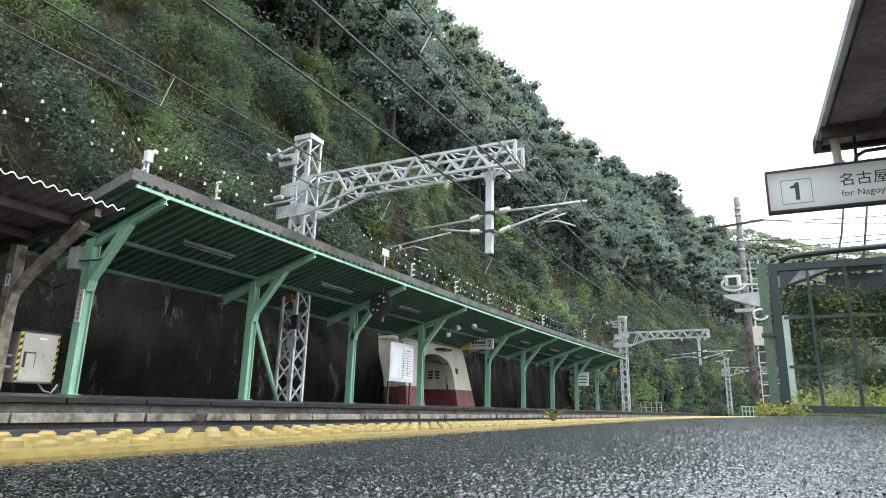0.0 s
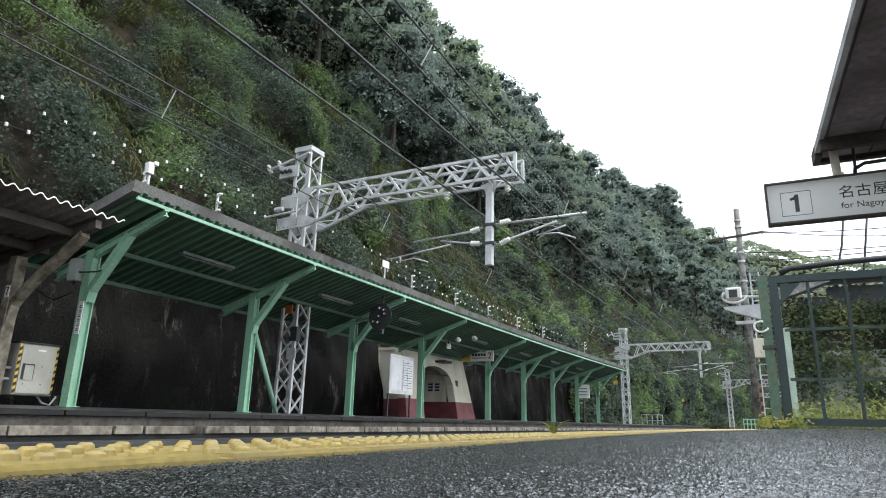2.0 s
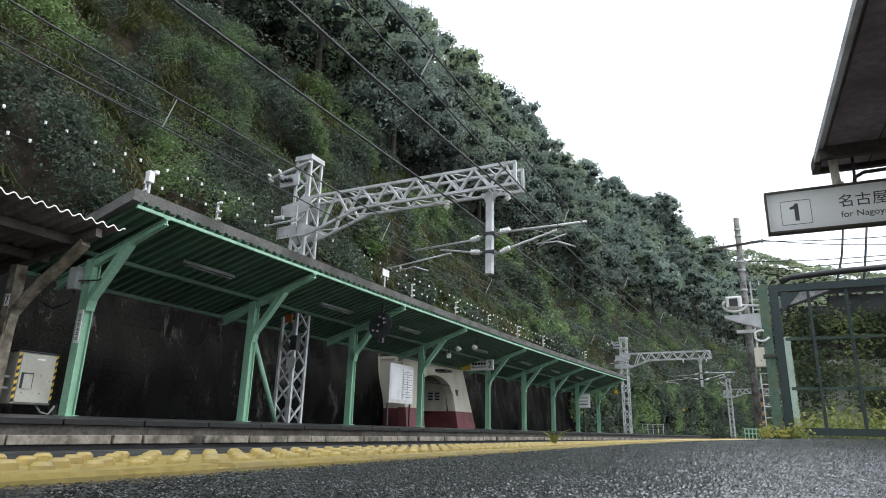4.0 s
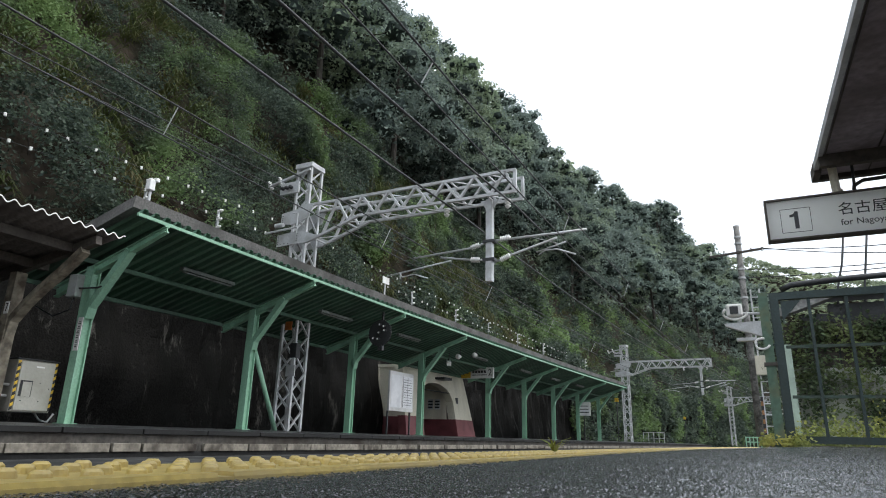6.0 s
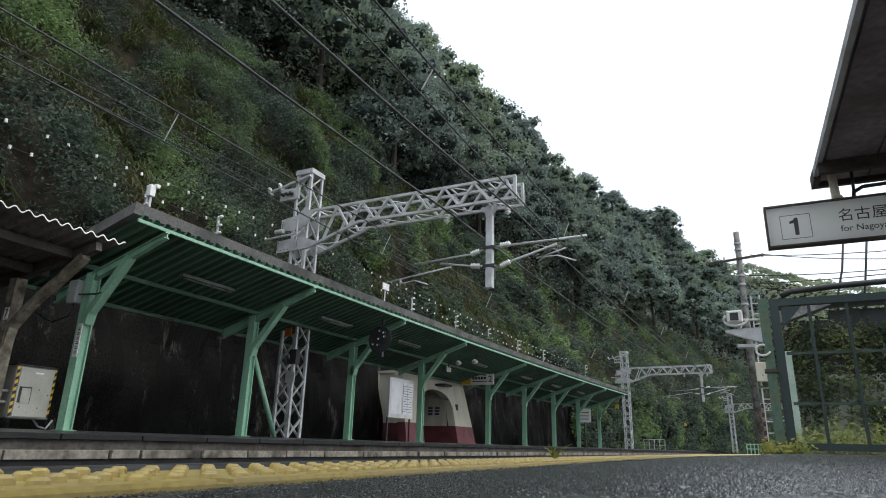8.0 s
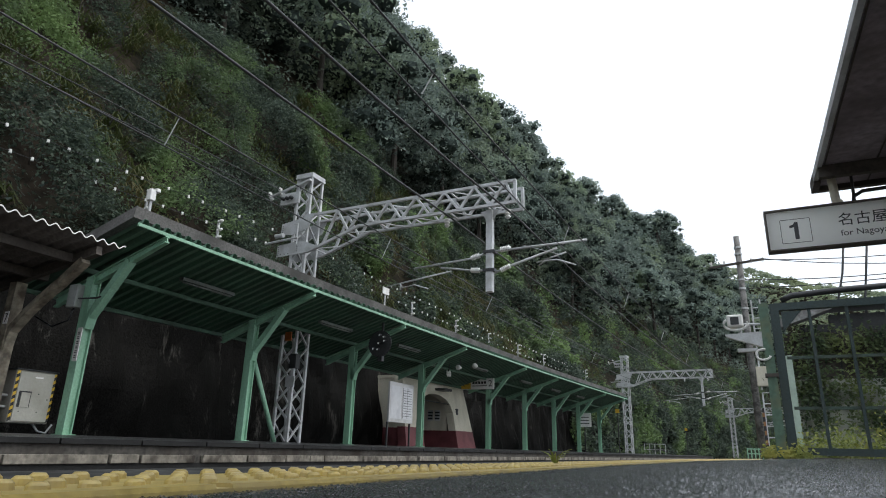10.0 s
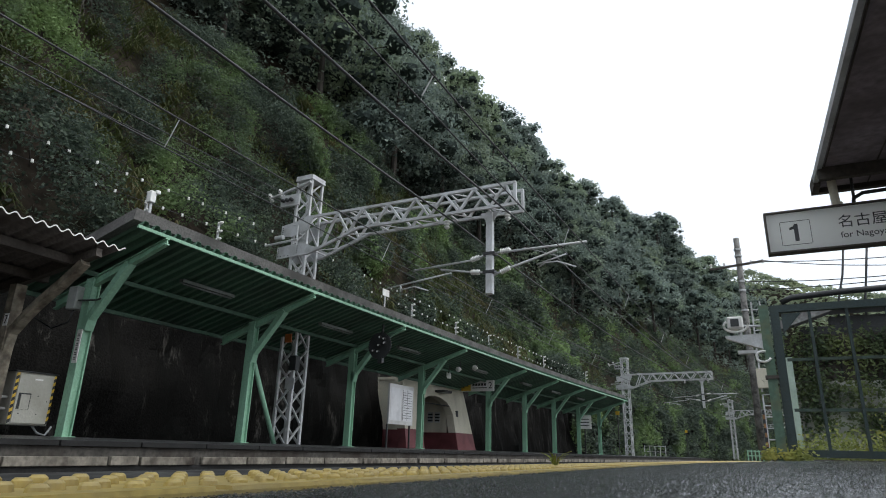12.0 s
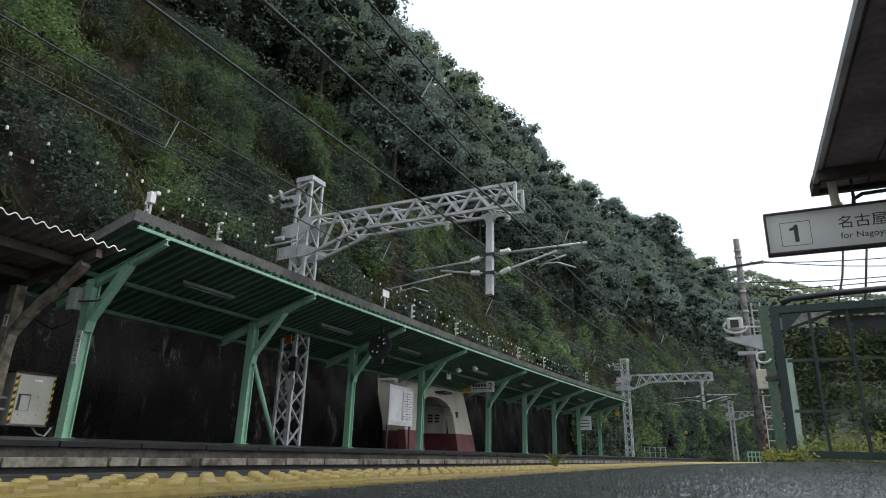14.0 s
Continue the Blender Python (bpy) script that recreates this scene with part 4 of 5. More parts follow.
# hanging direction sign for track 2
sg = thing("direction_sign", along(22.0, -9.65, 0), "white hanging direction sign with yellow exit field", "sign")
bm = B()
box(bm, -0.7, 0.68, -0.04, 0.04, 2.26, 2.66)
part("panel", bm, WHITE, sg, bevel=0.006)
bm = B()
box(bm, -0.68, -0.27, -0.046, -0.041, 2.28, 2.64)
part("yellow_field", bm, STRIPE_Y, sg)
bm = B()
beam(bm, (-0.62, -0.05, 2.46), (-0.36, -0.05, 2.46), 0.004, 0.03)
beam(bm, (-0.62, -0.05, 2.46), (-0.53, -0.05, 2.54), 0.004, 0.03)
beam(bm, (-0.62, -0.05, 2.46), (-0.53, -0.05, 2.38), 0.004, 0.03)
part("arrow", bm, BLACK, sg)
bm = B()
for x in range(5):
    box(bm, -0.2 + 0.12 * x, -0.11 + 0.12 * x, -0.046, -0.041, 2.46, 2.55)
box(bm, -0.2, 0.4, -0.046, -0.041, 2.37, 2.40)
part("writing_bar", bm, DARK, sg)
plate_text(sg, Matrix.Translation((0.54, -0.043, 2.46)) @ Matrix.Rotation(radians(90), 4, "X"), "2", 0.34, BLACK)
for x in (-0.6, 0.6):
    bm = B()
    rod(bm, [(x, 0, 2.66), (x, 0, roof_z(-9.65 + x) + 0.03)], 0.015, 6)
    part("hanger", bm, DARK, sg)

# round repeater signal under the canopy
rs = thing("repeater_signal", along(13.0, -8.1, 2.49), "round black repeater signal with small pale lamps", "signal")
bm = B()
rod(bm, [(0, -0.03, 0), (0, 0.03, 0)], 0.30, 28)
part("disc", bm, DARK, rs)
bm = B()
for k in range(28):
    a, b = k * math.tau / 28, (k + 1) * math.tau / 28
    beam(bm, (0.28 * math.cos(a), -0.02, 0.28 * math.sin(a)), (0.28 * math.cos(b), -0.02, 0.28 * math.sin(b)), 0.10, 0.012, (0, 1, 0))
part("rim", bm, DARK, rs)
for x, z in ((0, 0), (-0.15, -0.13), (0.14, 0.15), (0.16, 0.05), (0.02, 0.2), (-0.02, -0.15)):
    bm = B()
    rod(bm, [(x, -0.03, z), (x, -0.07, z), (x, -0.10, z)], 0.035, 10)
    hood = part("lamp_hood", bm, DARK, rs)
    bm = B()
    rod(bm, [(x, -0.101, z), (x, -0.104, z)], 0.024, 10)
    part("lens", bm, WHITE, hood)
bm = B()
rod(bm, [(0, 0.06, -0.3), (0.02, 0.06, roof_z(-8.1) - 2.47)], 0.03, 8)
box(bm, -0.06, 0.06, 0.0, 0.1, -0.42, -0.28)
part("hanger", bm, DARK, rs)

# loudspeakers and a camera under the canopy
for u, o in ((18.9, -8.25), (18.4, -8.6)):
    sp = thing("horn_speaker", along(u, o, roof_z(o) - 0.25), "small pale horn loudspeaker hung under the canopy", "loudspeaker", "horn speakers")
    bm = B()
    rod(bm, [(0, 0.1, 0), (0, -0.02, 0), (0.02, -0.13, -0.02)], 0.035, 12, 0.09)
    part("horn", bm, WHITE, sp, smooth=True)
    bm = B()
    rod(bm, [(0, 0.08, 0), (0, 0.08, 0.27)], 0.015, 6)
    part("hanger", bm, DARK, sp)
cv = thing("surveillance_camera", along(18.3, -8.95, 2.42), "pale surveillance camera under the canopy", "camera")
bm = B()
beam(bm, (0.15, -0.22, -0.08), (-0.1, 0.2, 0.05), 0.13, 0.12)
part("housing", bm, WHITE, cv)
bm = B()
rod(bm, [(0, 0, 0), (0, 0.1, 0.3)], 0.02, 6)
part("hanger", bm, DARK, cv)
sm = thing("small_sign", along(33.2, -9.0, 0.11), "small white sign on a thin post", "sign")
bm = B()
box(bm, -0.35, 0.35, -0.02, 0.02, 1.25, 1.95)
part("panel", bm, WHITE, sm)
bm = B()
for i in range(3):
    box(bm, -0.25, 0.25, -0.025, -0.021, 1.4 + 0.16 * i, 1.44 + 0.16 * i)
part("writing_bar", bm, DARK, sm)
bm = B()
box(bm, -0.03, 0.03, -0.019, 0.019, -0.02, 1.25)
part("leg", bm, DARK, sm)

tag = thing("warning_plate", along(18.1, -11.4, 0), "small blank white plate above the rock face", "sign")
bm = B()
box(bm, -0.015, 0.015, -0.2, 0.2, 5.22, 5.46)
part("plate", bm, WHITE, tag)
bm = B()
box(bm, -0.045, -0.016, -0.03, 0.03, 3.6, 5.4)
part("stake", bm, STEEL, tag)
for u, o, z in ((59.8, -9.5, 2.27), (37.7, -8.5, 2.45)):
    ys = thing("yellow_marker", along(u, o, 0), "small yellow marker board on a thin post", "sign", "yellow markers")
    bm = B()
    box(bm, -0.11, 0.11, -0.015, 0.015, z - 0.11, z + 0.11)
    part("board", bm, STRIPE_Y, ys)
    bm = B()
    rod(bm, [(0, 0.03, -1.2 if u > 50 else 0.1), (0, 0.03, z)], 0.03, 6)
    part("post", bm, DARK, ys)


# ---- this side: canopy end, sign, gate, pole ----
own = thing("near_canopy", Matrix(), "dark brown canopy roof over the near platform", "canopy")
RZ = 3.2
bm = B()
box(bm, 1.125, 7.0, -13.0, 8.18, RZ, RZ + 0.03)
part("soffit", bm, material("purple_brown_boards", (0.25, 0.215, 0.24), 0.8, grain=12, spread=0.3, stain=1.2, wear=(0.12, 0.095, 0.10)), own)
for k in range(12):
    bm = B()
    x = 1.145 + 0.5 * k
    box(bm, x, x + 0.012, -13.0, 8.16, RZ - 0.012, RZ)
    part("batten", bm, BROWN, own)
bm = B()
box(bm, 1.075, 1.125, -13.0, 7.95, RZ - 0.02, RZ + 0.07)
part("gutter", bm, STEEL, own, "pale grey gutter along the eave")
bm = B()
box(bm, 1.075, 1.145, 7.95, 8.26, RZ - 0.06, RZ + 0.08)
box(bm, 1.145, 7.0, 8.18, 8.26, RZ - 0.06, RZ + 0.08)
part("fascia", bm, BROWN, own)
bm = B()
box(bm, 1.145, 7.0, -13.0, 8.17, RZ + 0.035, RZ + 0.12)
part("roof_cover", bm, ROOF_GREY, own)
bm = B()
box(bm, 1.085, 7.0, 7.55, 7.63, RZ - 0.14, RZ)
part("end_beam", bm, BROWN, own)
for y in (4.0, -2.0, -8.0):
    bm = B()
    box(bm, 4.4, 4.6, y - 0.1, y + 0.1, 0.03, RZ)
    part("post", bm, BROWN, own)

SU = 7.8
ns = thing("platform_sign", along(SU, 0.0, 0), "white hanging platform sign with black lettering", "sign")
X0, X1, Z0, Z1 = 0.412, 2.9, 2.30, 2.795
bm = B()
box(bm, X0 + 0.02, X1 - 0.02, -0.045, 0.045, Z0 + 0.02, Z1 - 0.02)
ACRYLIC = material("milky_acrylic", (0.85, 0.85, 0.83), 0.35, grain=15, spread=0.04, stain=2, wear=(0.78, 0.78, 0.75), bump=0)
an, al = ACRYLIC.node_tree.nodes, ACRYLIC.node_tree.links
glow, both = an.new("ShaderNodeBsdfTranslucent"), an.new("ShaderNodeMixShader")
glow.inputs[0].default_value = (0.95, 0.95, 0.93, 1)
both.inputs[0].default_value = 0.65
al.new(an["Principled BSDF"].outputs[0], both.inputs[1])
al.new(glow.outputs[0], both.inputs[2])
al.new(both.outputs[0], an["Material Output"].inputs[0])
part("panel", bm, ACRYLIC, ns)
bm = B()
box(bm, X0, X1, -0.07, 0.07, Z1 - 0.022, Z1)
box(bm, X0, X1, -0.07, 0.07, Z0, Z0 + 0.016)
box(bm, X0, X0 + 0.022, -0.07, 0.07, Z0 + 0.016, Z1 - 0.022)
box(bm, X1 - 0.022, X1, -0.07, 0.07, Z0 + 0.016, Z1 - 0.022)
part("frame", bm, BROWN, ns, "dark bronze frame")
bm = B()
for x0, x1, z0, z1 in ((0.568, 0.862, 2.662, 2.667), (0.568, 0.862, 2.382, 2.387), (0.563, 0.568, 2.387, 2.662), (0.862, 0.867, 2.387, 2.662)):
    box(bm, x0, x1, -0.049, -0.0455, z0, z1)
part("number_frame", bm, DARK, ns)
INK = material("grey_ink", (0.045, 0.045, 0.05), 0.5, grain=30, spread=0.1, bump=0)
turn = Matrix.Rotation(radians(90), 4, "X")
bm = B()
vs = [[bm.verts.new((0.70 + x, y, 2.425 + z)) for x, z in ((0.0, 0.0), (0.042, 0.0), (0.042, 0.205), (0.010, 0.205), (-0.006, 0.178), (-0.045, 0.165), (-0.045, 0.138), (0.0, 0.145))] for y in (-0.049, -0.0455)]
bm.faces.new(vs[0]), bm.faces.new(vs[1][::-1])
for i in range(8):
    bm.faces.new((vs[0][i], vs[0][(i + 1) % 8], vs[1][(i + 1) % 8], vs[1][i]))
part("numeral", bm, INK, ns)
plate_text(ns, Matrix.Translation((1.13, -0.047, 2.588)) @ turn, "名古屋", 0.158, INK, align="LEFT")
plate_text(ns, Matrix.Translation((1.14, -0.047, 2.440)) @ turn, "for Nagoya", 0.098, INK, align="LEFT")
for x in (1.155, 2.4):
    bm = B()
    rod(bm, [(x, 0, Z1 + 0.02), (x - 0.01, 0, RZ - 0.055)], 0.045, 10)
    rod(bm, [(x - 0.06, 0, Z1 - 0.005), (x + 0.06, 0, Z1 + 0.03)], 0.03, 8)
    part("hanger", bm, CREAM, ns, "pale pipe hanger")
bm = B()
rod(bm, [(1.32, 0.0, Z1 + 0.0), (1.33, 0, 2.87), (1.42, 0, 2.92), (2.6, 0, 2.95)], 0.022, 8)
rod(bm, [(1.33, 0.0, 2.85), (1.34, 0, 3.16)], 0.016, 8)
part("conduit", bm, DARK, ns, smooth=True)

# the gate frame across the platform
GU = 10.8
gate = thing("gate_fence", along(GU, 0.0, 0.05), "weathered green steel gate frame with bars", "fence")
bm = B()
box(bm, 0.43, 0.55, -0.05, 0.05, -0.03, 2.25)
part("frame_post", bm, FENCE_GREEN, gate)
bm = B()
box(bm, 0.43, 4.2, -0.051, 0.051, 2.18, 2.29)
part("top_rail", bm, FENCE_GREEN, gate)
bm = B()
rod(bm, [(0.6, -0.02, 2.33), (0.75, -0.02, 2.40), (1.5, -0.02, 2.44), (4.2, -0.02, 2.5)], 0.045, 10)
part("top_pipe", bm, DARK, gate, "dark pipe along the top", smooth=True)
bm = B()
vs = [bm.verts.new((x, y, z)) for x, z in ((0.58, 1.85), (0.58, 2.16), (0.85, 2.16)) for y in (-0.03, 0.03)]
bm.faces.new((vs[0], vs[2], vs[4])), bm.faces.new((vs[1], vs[3], vs[5])), bm.faces.new((vs[0], vs[1], vs[5], vs[4]))
part("corner_brace", bm, FENCE_GREEN, gate)
for x in (0.955, 1.44, 1.93, 2.42, 2.91, 3.40, 3.89):
    bm = B()
    box(bm, x - 0.02, x + 0.02, -0.03, 0.03, 0.16, 2.18)
    part("upright_bar", bm, FENCE_GREEN, gate)
for z in (1.46, 0.72):
    bm = B()
    box(bm, 0.58, 4.2, 0.036, 0.07, z - 0.022, z + 0.022)
    part("cross_rail", bm, RAIL_GREEN, gate)
bm = B()
box(bm, 0.58, 4.2, -0.04, 0.034, 0.06, 0.16)
part("bottom_rail", bm, FENCE_GREEN, gate)
bm = B()
box(bm, 0.2, 4.2, -0.1, 0.1, -0.06, 0.03)
part("kerb", bm, CONCRETE, gate, "low concrete kerb under the gate")

gp = thing("green_post", along(GU - 0.1, 0.34, 0.03), "green steel post with rust beside the gate", "post")
bm = B()
h_post(bm, 0.0, 2.30, 0.13, 0.13)
part("shaft", bm, material("rusty_green_paint", (0.085, 0.15, 0.105), 0.6, grain=14, spread=0.25, stain=3, wear=(0.16, 0.15, 0.07)), gp)
bm = B()
box(bm, -0.09, 0.09, -0.09, 0.09, 1.18, 1.23)
part("band", bm, BROWN, gp)

arm = thing("bracket_lamp", along(GU - 0.1, 0.28, 0.0), "white floodlights on a triangular steel bracket", "lamp")
bm = B()
vs = [bm.verts.new((x, y, z)) for x, z in ((0.0, 1.66), (0.0, 1.90), (-0.52, 1.88), (-0.5, 1.84)) for y in (-0.05, 0.05)]
for f in ((0, 2, 4, 6), (1, 3, 5, 7), (0, 1, 3, 2), (2, 3, 5, 4), (4, 5, 7, 6), (6, 7, 1, 0)):
    bm.faces.new([vs[i] for i in f])
part("bracket", bm, STEEL, arm)
bm = B()
box(bm, -0.47, -0.24, -0.14, 0.1, 1.98, 2.17)
lhead = part("lamp_head", bm, WHITE, arm, bevel=0.02)
bm = B()
box(bm, -0.42, -0.30, -0.15, -0.141, 2.01, 2.13)
part("lens", bm, DARK, lhead)
bm = B()
rod(bm, [(-0.35 + 0.17 * math.cos(a), -0.1, 2.03 + 0.1 * math.sin(a)) for a in np.linspace(2.4, 6.6, 14)], 0.02, 6)
part("ring", bm, WHITE, arm, smooth=True)
bm = B()
rod(bm, [(-0.02 + 0.10 * math.cos(a), -0.1, 1.54 + 0.08 * math.sin(a)) for a in np.linspace(1.2, 6.0, 14)], 0.018, 6)
part("ring", bm, WHITE, arm, smooth=True)
bm = B()
rod(bm, [(-0.3, 0, 1.88), (-0.3, 0, 1.99)], 0.03, 8)
rod(bm, [(0.0, 0, 2.02), (-0.3, 0, 2.04)], 0.02, 8)
part("stem", bm, STEEL, arm)
bm = B()
box(bm, -0.36, -0.1, -0.06, 0.06, 1.60, 1.65)
box(bm, -0.1, 0.0, -0.02, 0.02, 1.61, 1.64)
part("small_lamp", bm, STEEL, arm)

# utility pole with ladder and wires
pole = thing("utility_pole", along(30.0, -0.55, 0.0), "tall grey concrete utility pole with ladder", "utility pole")
bm = B()
rod(bm, [(0, 0, -0.1), (0, 0, 9.65)], 0.15, 14, 0.12)
part("shaft", bm, CONCRETE, pole, smooth=True)
bm = B()
beam(bm, (-1.25, -0.2, 8.25), (1.0, -0.2, 8.4), 0.09, 0.09)
cross = part("crossarm", bm, BROWN, pole)
for x in (-1.15, -0.6, 0.5, 0.95):
    bm = B()
    insulator(bm, (x, -0.2, 8.3), (x, -0.2, 8.5), 0.06, 3)
    part("insulator", bm, WHITE, cross, smooth=True)
for z in (9.1, 8.8, 7.6, 7.2, 6.3):
    bm = B()
    rod(bm, [(0, 0, z - 0.04), (0, 0, z + 0.04)], 0.155, 14)
    part("band", bm, STEEL, pole)
for x in (0.28, 0.62):
    bm = B()
    box(bm, x - 0.03, x + 0.03, -0.25, -0.2, -0.05, 6.6)
    part("ladder_rail", bm, STEEL, pole)
for i in range(14):
    bm = B()
    rod(bm, [(0.28, -0.22, 0.4 + 0.45 * i), (0.62, -0.22, 0.4 + 0.45 * i)], 0.025, 6)
    part("rung", bm, STEEL, pole)
bm = B()
box(bm, 0.15, 0.7, -0.5, -0.25, 2.9, 3.7)
part("relay_box", bm, CREAM, pole, bevel=0.02)
ORANGE = material("faded_orange", (0.32, 0.15, 0.06), 0.6, grain=30, spread=0.2)
for i in range(9):
    bm = B()
    box(bm, 0.18, 0.27, -0.3, -0.26, 0.4 + 0.18 * i, 0.58 + 0.18 * i)
    part("warning_band", bm, ORANGE if i % 2 else BLACK, pole)
top = along(30.0, -0.55, 0).translation
for a, b, sag in (((0.95, 8.5), (22, 30, 10.5), 1.6), ((0.5, 8.5), (22, 27, 10.0), 1.2), ((0.1, 7.6), (20, 24, 8.6), 1.1), ((0.1, 7.2), (20, 22, 7.7), 0.8)):
    bm = B()
    p, q = top + Vector((a[0], 0, a[1])), Vector(b)
    rod(bm, [p.lerp(q, t) - Vector((0, 0, sag * 4 * t * (1 - t))) for t in np.linspace(0, 1, 20)], 0.02, 5)
    tagged(part("power_cable", bm, DARK, smooth=True), "thin dark power cable sagging from the pole", "cable", "power cables")
for x0, x1 in ((2.15, 1.95), (2.55, 2.4)):
    bm = B()
    rod(bm, [(x1, 14.2, 2.6), (x1 + 0.06, 14.2, 3.1), (x0, 14.2, 3.6), (x0 + 0.12, 14.2, 4.3)], 0.022, 6)
    tagged(part("service_cable", bm, DARK, smooth=True), "dark hanging service cable above the shed", "cable", "power cables")

# ivy-clad shed behind the gate
shed = thing("ivy_shed", along(13.4, 0.0, 0.0), "pale shed wall overgrown with ivy under a grey eave", "shed")
bm = B()
box(bm, 0.66, 8.0, 0.0, 0.2, -0.1, 1.45)
part("wall", bm, material("pale_shed_wall", (0.66, 0.66, 0.63), 0.85, grain=8, spread=0.2, stain=1.2, wear=(0.3, 0.3, 0.27)), shed)
# The dark brown of the upper wall also holds the shade below the eave.
bm = B()
box(bm, 0.66, 8.0, 0.02, 0.2, 1.45, 2.3)
part("upper_wall", bm, BROWN, shed, "dark brown boarded upper wall with painted eave shade")
bm = B()
for x0, x1, z1 in ((0.95, 1.44, 2.45), (1.44, 8.0, 2.62)):
    box(bm, x0, x1, 0.02, 0.2, 2.3, z1)
part("gable", bm, DARK, shed)
for k in range(14):
    bm = B()
    box(bm, 1.0 + 0.5 * k, 1.03 + 0.5 * k, -0.01, 0.02, 1.45, 2.3)
    part("batten", bm, DARK, shed)
bm = B()
box(bm, 0.63, 0.73, -0.42, -0.32, 0.0, 1.84)
part("downpipe", bm, material("pale_green_pipe", (0.5, 0.62, 0.52), 0.5, grain=20, spread=0.08), shed)
bm = B()
beam(bm, (0.50, -0.30, 2.41), (1.46, -0.30, 2.745), 0.06, 0.15)
beam(bm, (1.46, -0.30, 2.745), (8.0, -0.30, 2.745), 0.06, 0.10)
part("eave_board", bm, material("weathered_grey_board", (0.26, 0.26, 0.25), 0.85, grain=18, spread=0.4, stain=4, wear=(0.12, 0.115, 0.11)), shed, "grey weathered eave board")
bm = B()
beam(bm, (0.50, 0.0, 2.40), (1.46, 0.0, 2.735), 0.52, 0.05)
beam(bm, (1.46, 0.0, 2.735), (8.0, 0.0, 2.735), 0.52, 0.05)
part("roof", bm, DARK, shed)
rng2 = np.random.default_rng(12)


def ivy_clump(u, x, z, n, spread):
    return np.array(along(u, x, z).translation) + rng2.normal(size=(n, 3)) * np.array(spread)


wall_ivy, weeds = [], []
for k in range(760):
    x, z = rng2.uniform(0.66, 6.0), rng2.uniform(0.0, 2.25)
    if noise.noise((x * 1.5, z * 2.1, 2.0)) > (-0.06 if z < 1.35 and x > 1.1 else 0.3):
        continue
    wall_ivy.append(ivy_clump(13.22, x, z, 34, (0.19, 0.06, 0.13)))
for k in range(170):
    x = rng2.uniform(0.6, 6.0)
    weeds.append(ivy_clump(rng2.uniform(12.1, 13.0), x, rng2.uniform(0.08, 0.18 + 0.55 * abs(noise.noise((x * 1.1, 0.3, 6.0)))), 34, (0.17, 0.17, 0.13)))
for k in range(30):
    base = along(GU + rng2.uniform(-0.35, 0.1), rng2.uniform(0.05, 0.62), 0.07).translation
    weeds.append(np.array(base) + np.abs(rng2.normal(size=(20, 3))) * np.array([0.06, 0.05, 0.065]))
for name, P, mat, size, text in (("ivy", wall_ivy, IVY, 0.062, "dark green ivy climbing over the shed wall"), ("weeds", weeds, WEEDS, 0.052, "yellow green weeds in front of the shed")):
    P = np.concatenate(P)
    tagged(leaf_mesh(name, P, size, mat, rng2, 0.25, outward=np.tile(np.array([0.0, -0.8, 0.5]), (len(P), 1))), text, name, kind="stuff")

# wooded hill closing the valley in the distance


def far_hill(x, t):
    """Height of the distant hill; t runs from its foot to its crest."""
    crest = 73.5 - 0.26 * min(90.0, max(-20.0, x)) + 1.5 * noise.noise((x * 0.03, 1.5, 0))
    return -1.3 + crest * smooth(t) * 0.88


bm = B()
xs = [-110 + 12.0 * i for i in range(28)]
ts = [0, 0.1, 0.2, 0.3, 0.4, 0.5, 0.6, 0.7, 0.8, 0.9, 1.0, 1.3]
grid = [[bm.verts.new((x, 175 + 75 * t + 0.08 * abs(x), far_hill(x, t))) for t in ts] for x in xs]
for i in range(len(xs) - 1):
    for j in range(len(ts) - 1):
        bm.faces.new((grid[i][j], grid[i + 1][j], grid[i + 1][j + 1], grid[i][j + 1]))
tagged(part("far_hill", bm, EARTH, smooth=True), "distant wooded hill closing the valley", "hill", kind="structure")
P = []
for k in range(26000):
    x, t = rng.uniform(-60, 110), rng.uniform(0.05, 1.0) ** 0.7
    bulge = 2.2 * noise.noise((x * 0.16, t * 9.0, 4.0)) + 1.4 * noise.noise((x * 0.45, t * 22.0, 9.0))
    P.append((x, 175 + 75 * t + 0.08 * abs(x), far_hill(x, t) + 2.6 + bulge + rng.uniform(-0.6, 0.8)))
tagged(leaf_mesh("far_hill_growth", np.array(P), 1.25, HAZY_WOODS, rng, 0.5, outward=np.tile(np.array((0, -0.7, 0.6)), (len(P), 1)), corners=3), "green woodland covering the distant hill, paled for haze", "woods", kind="stuff")

# small railings by the line
for u, o, w, h, mat, lab in ((52.0, -10.9, 1.6, 0.9, STEEL, "low grey steel railing at the platform end"), (29.2, -1.05, 0.55, 0.42, GREEN, "small green railing beside the line")):
    r = thing("railing", along(u, o, 0.0), lab, "railing")
    for k in range(5):
        bm = B()
        box(bm, k * w / 4 - 0.02, k * w / 4 + 0.02, -0.02, 0.02, 0.0 if o < -5 else -0.02, h)
        part("post", bm, mat, r)
    for z in (h - 0.03, h * 0.5):
        bm = B()
        box(bm, -0.022, w + 0.022, -0.018, 0.018, z - 0.02, z + 0.02)
        part("rail", bm, mat, r)

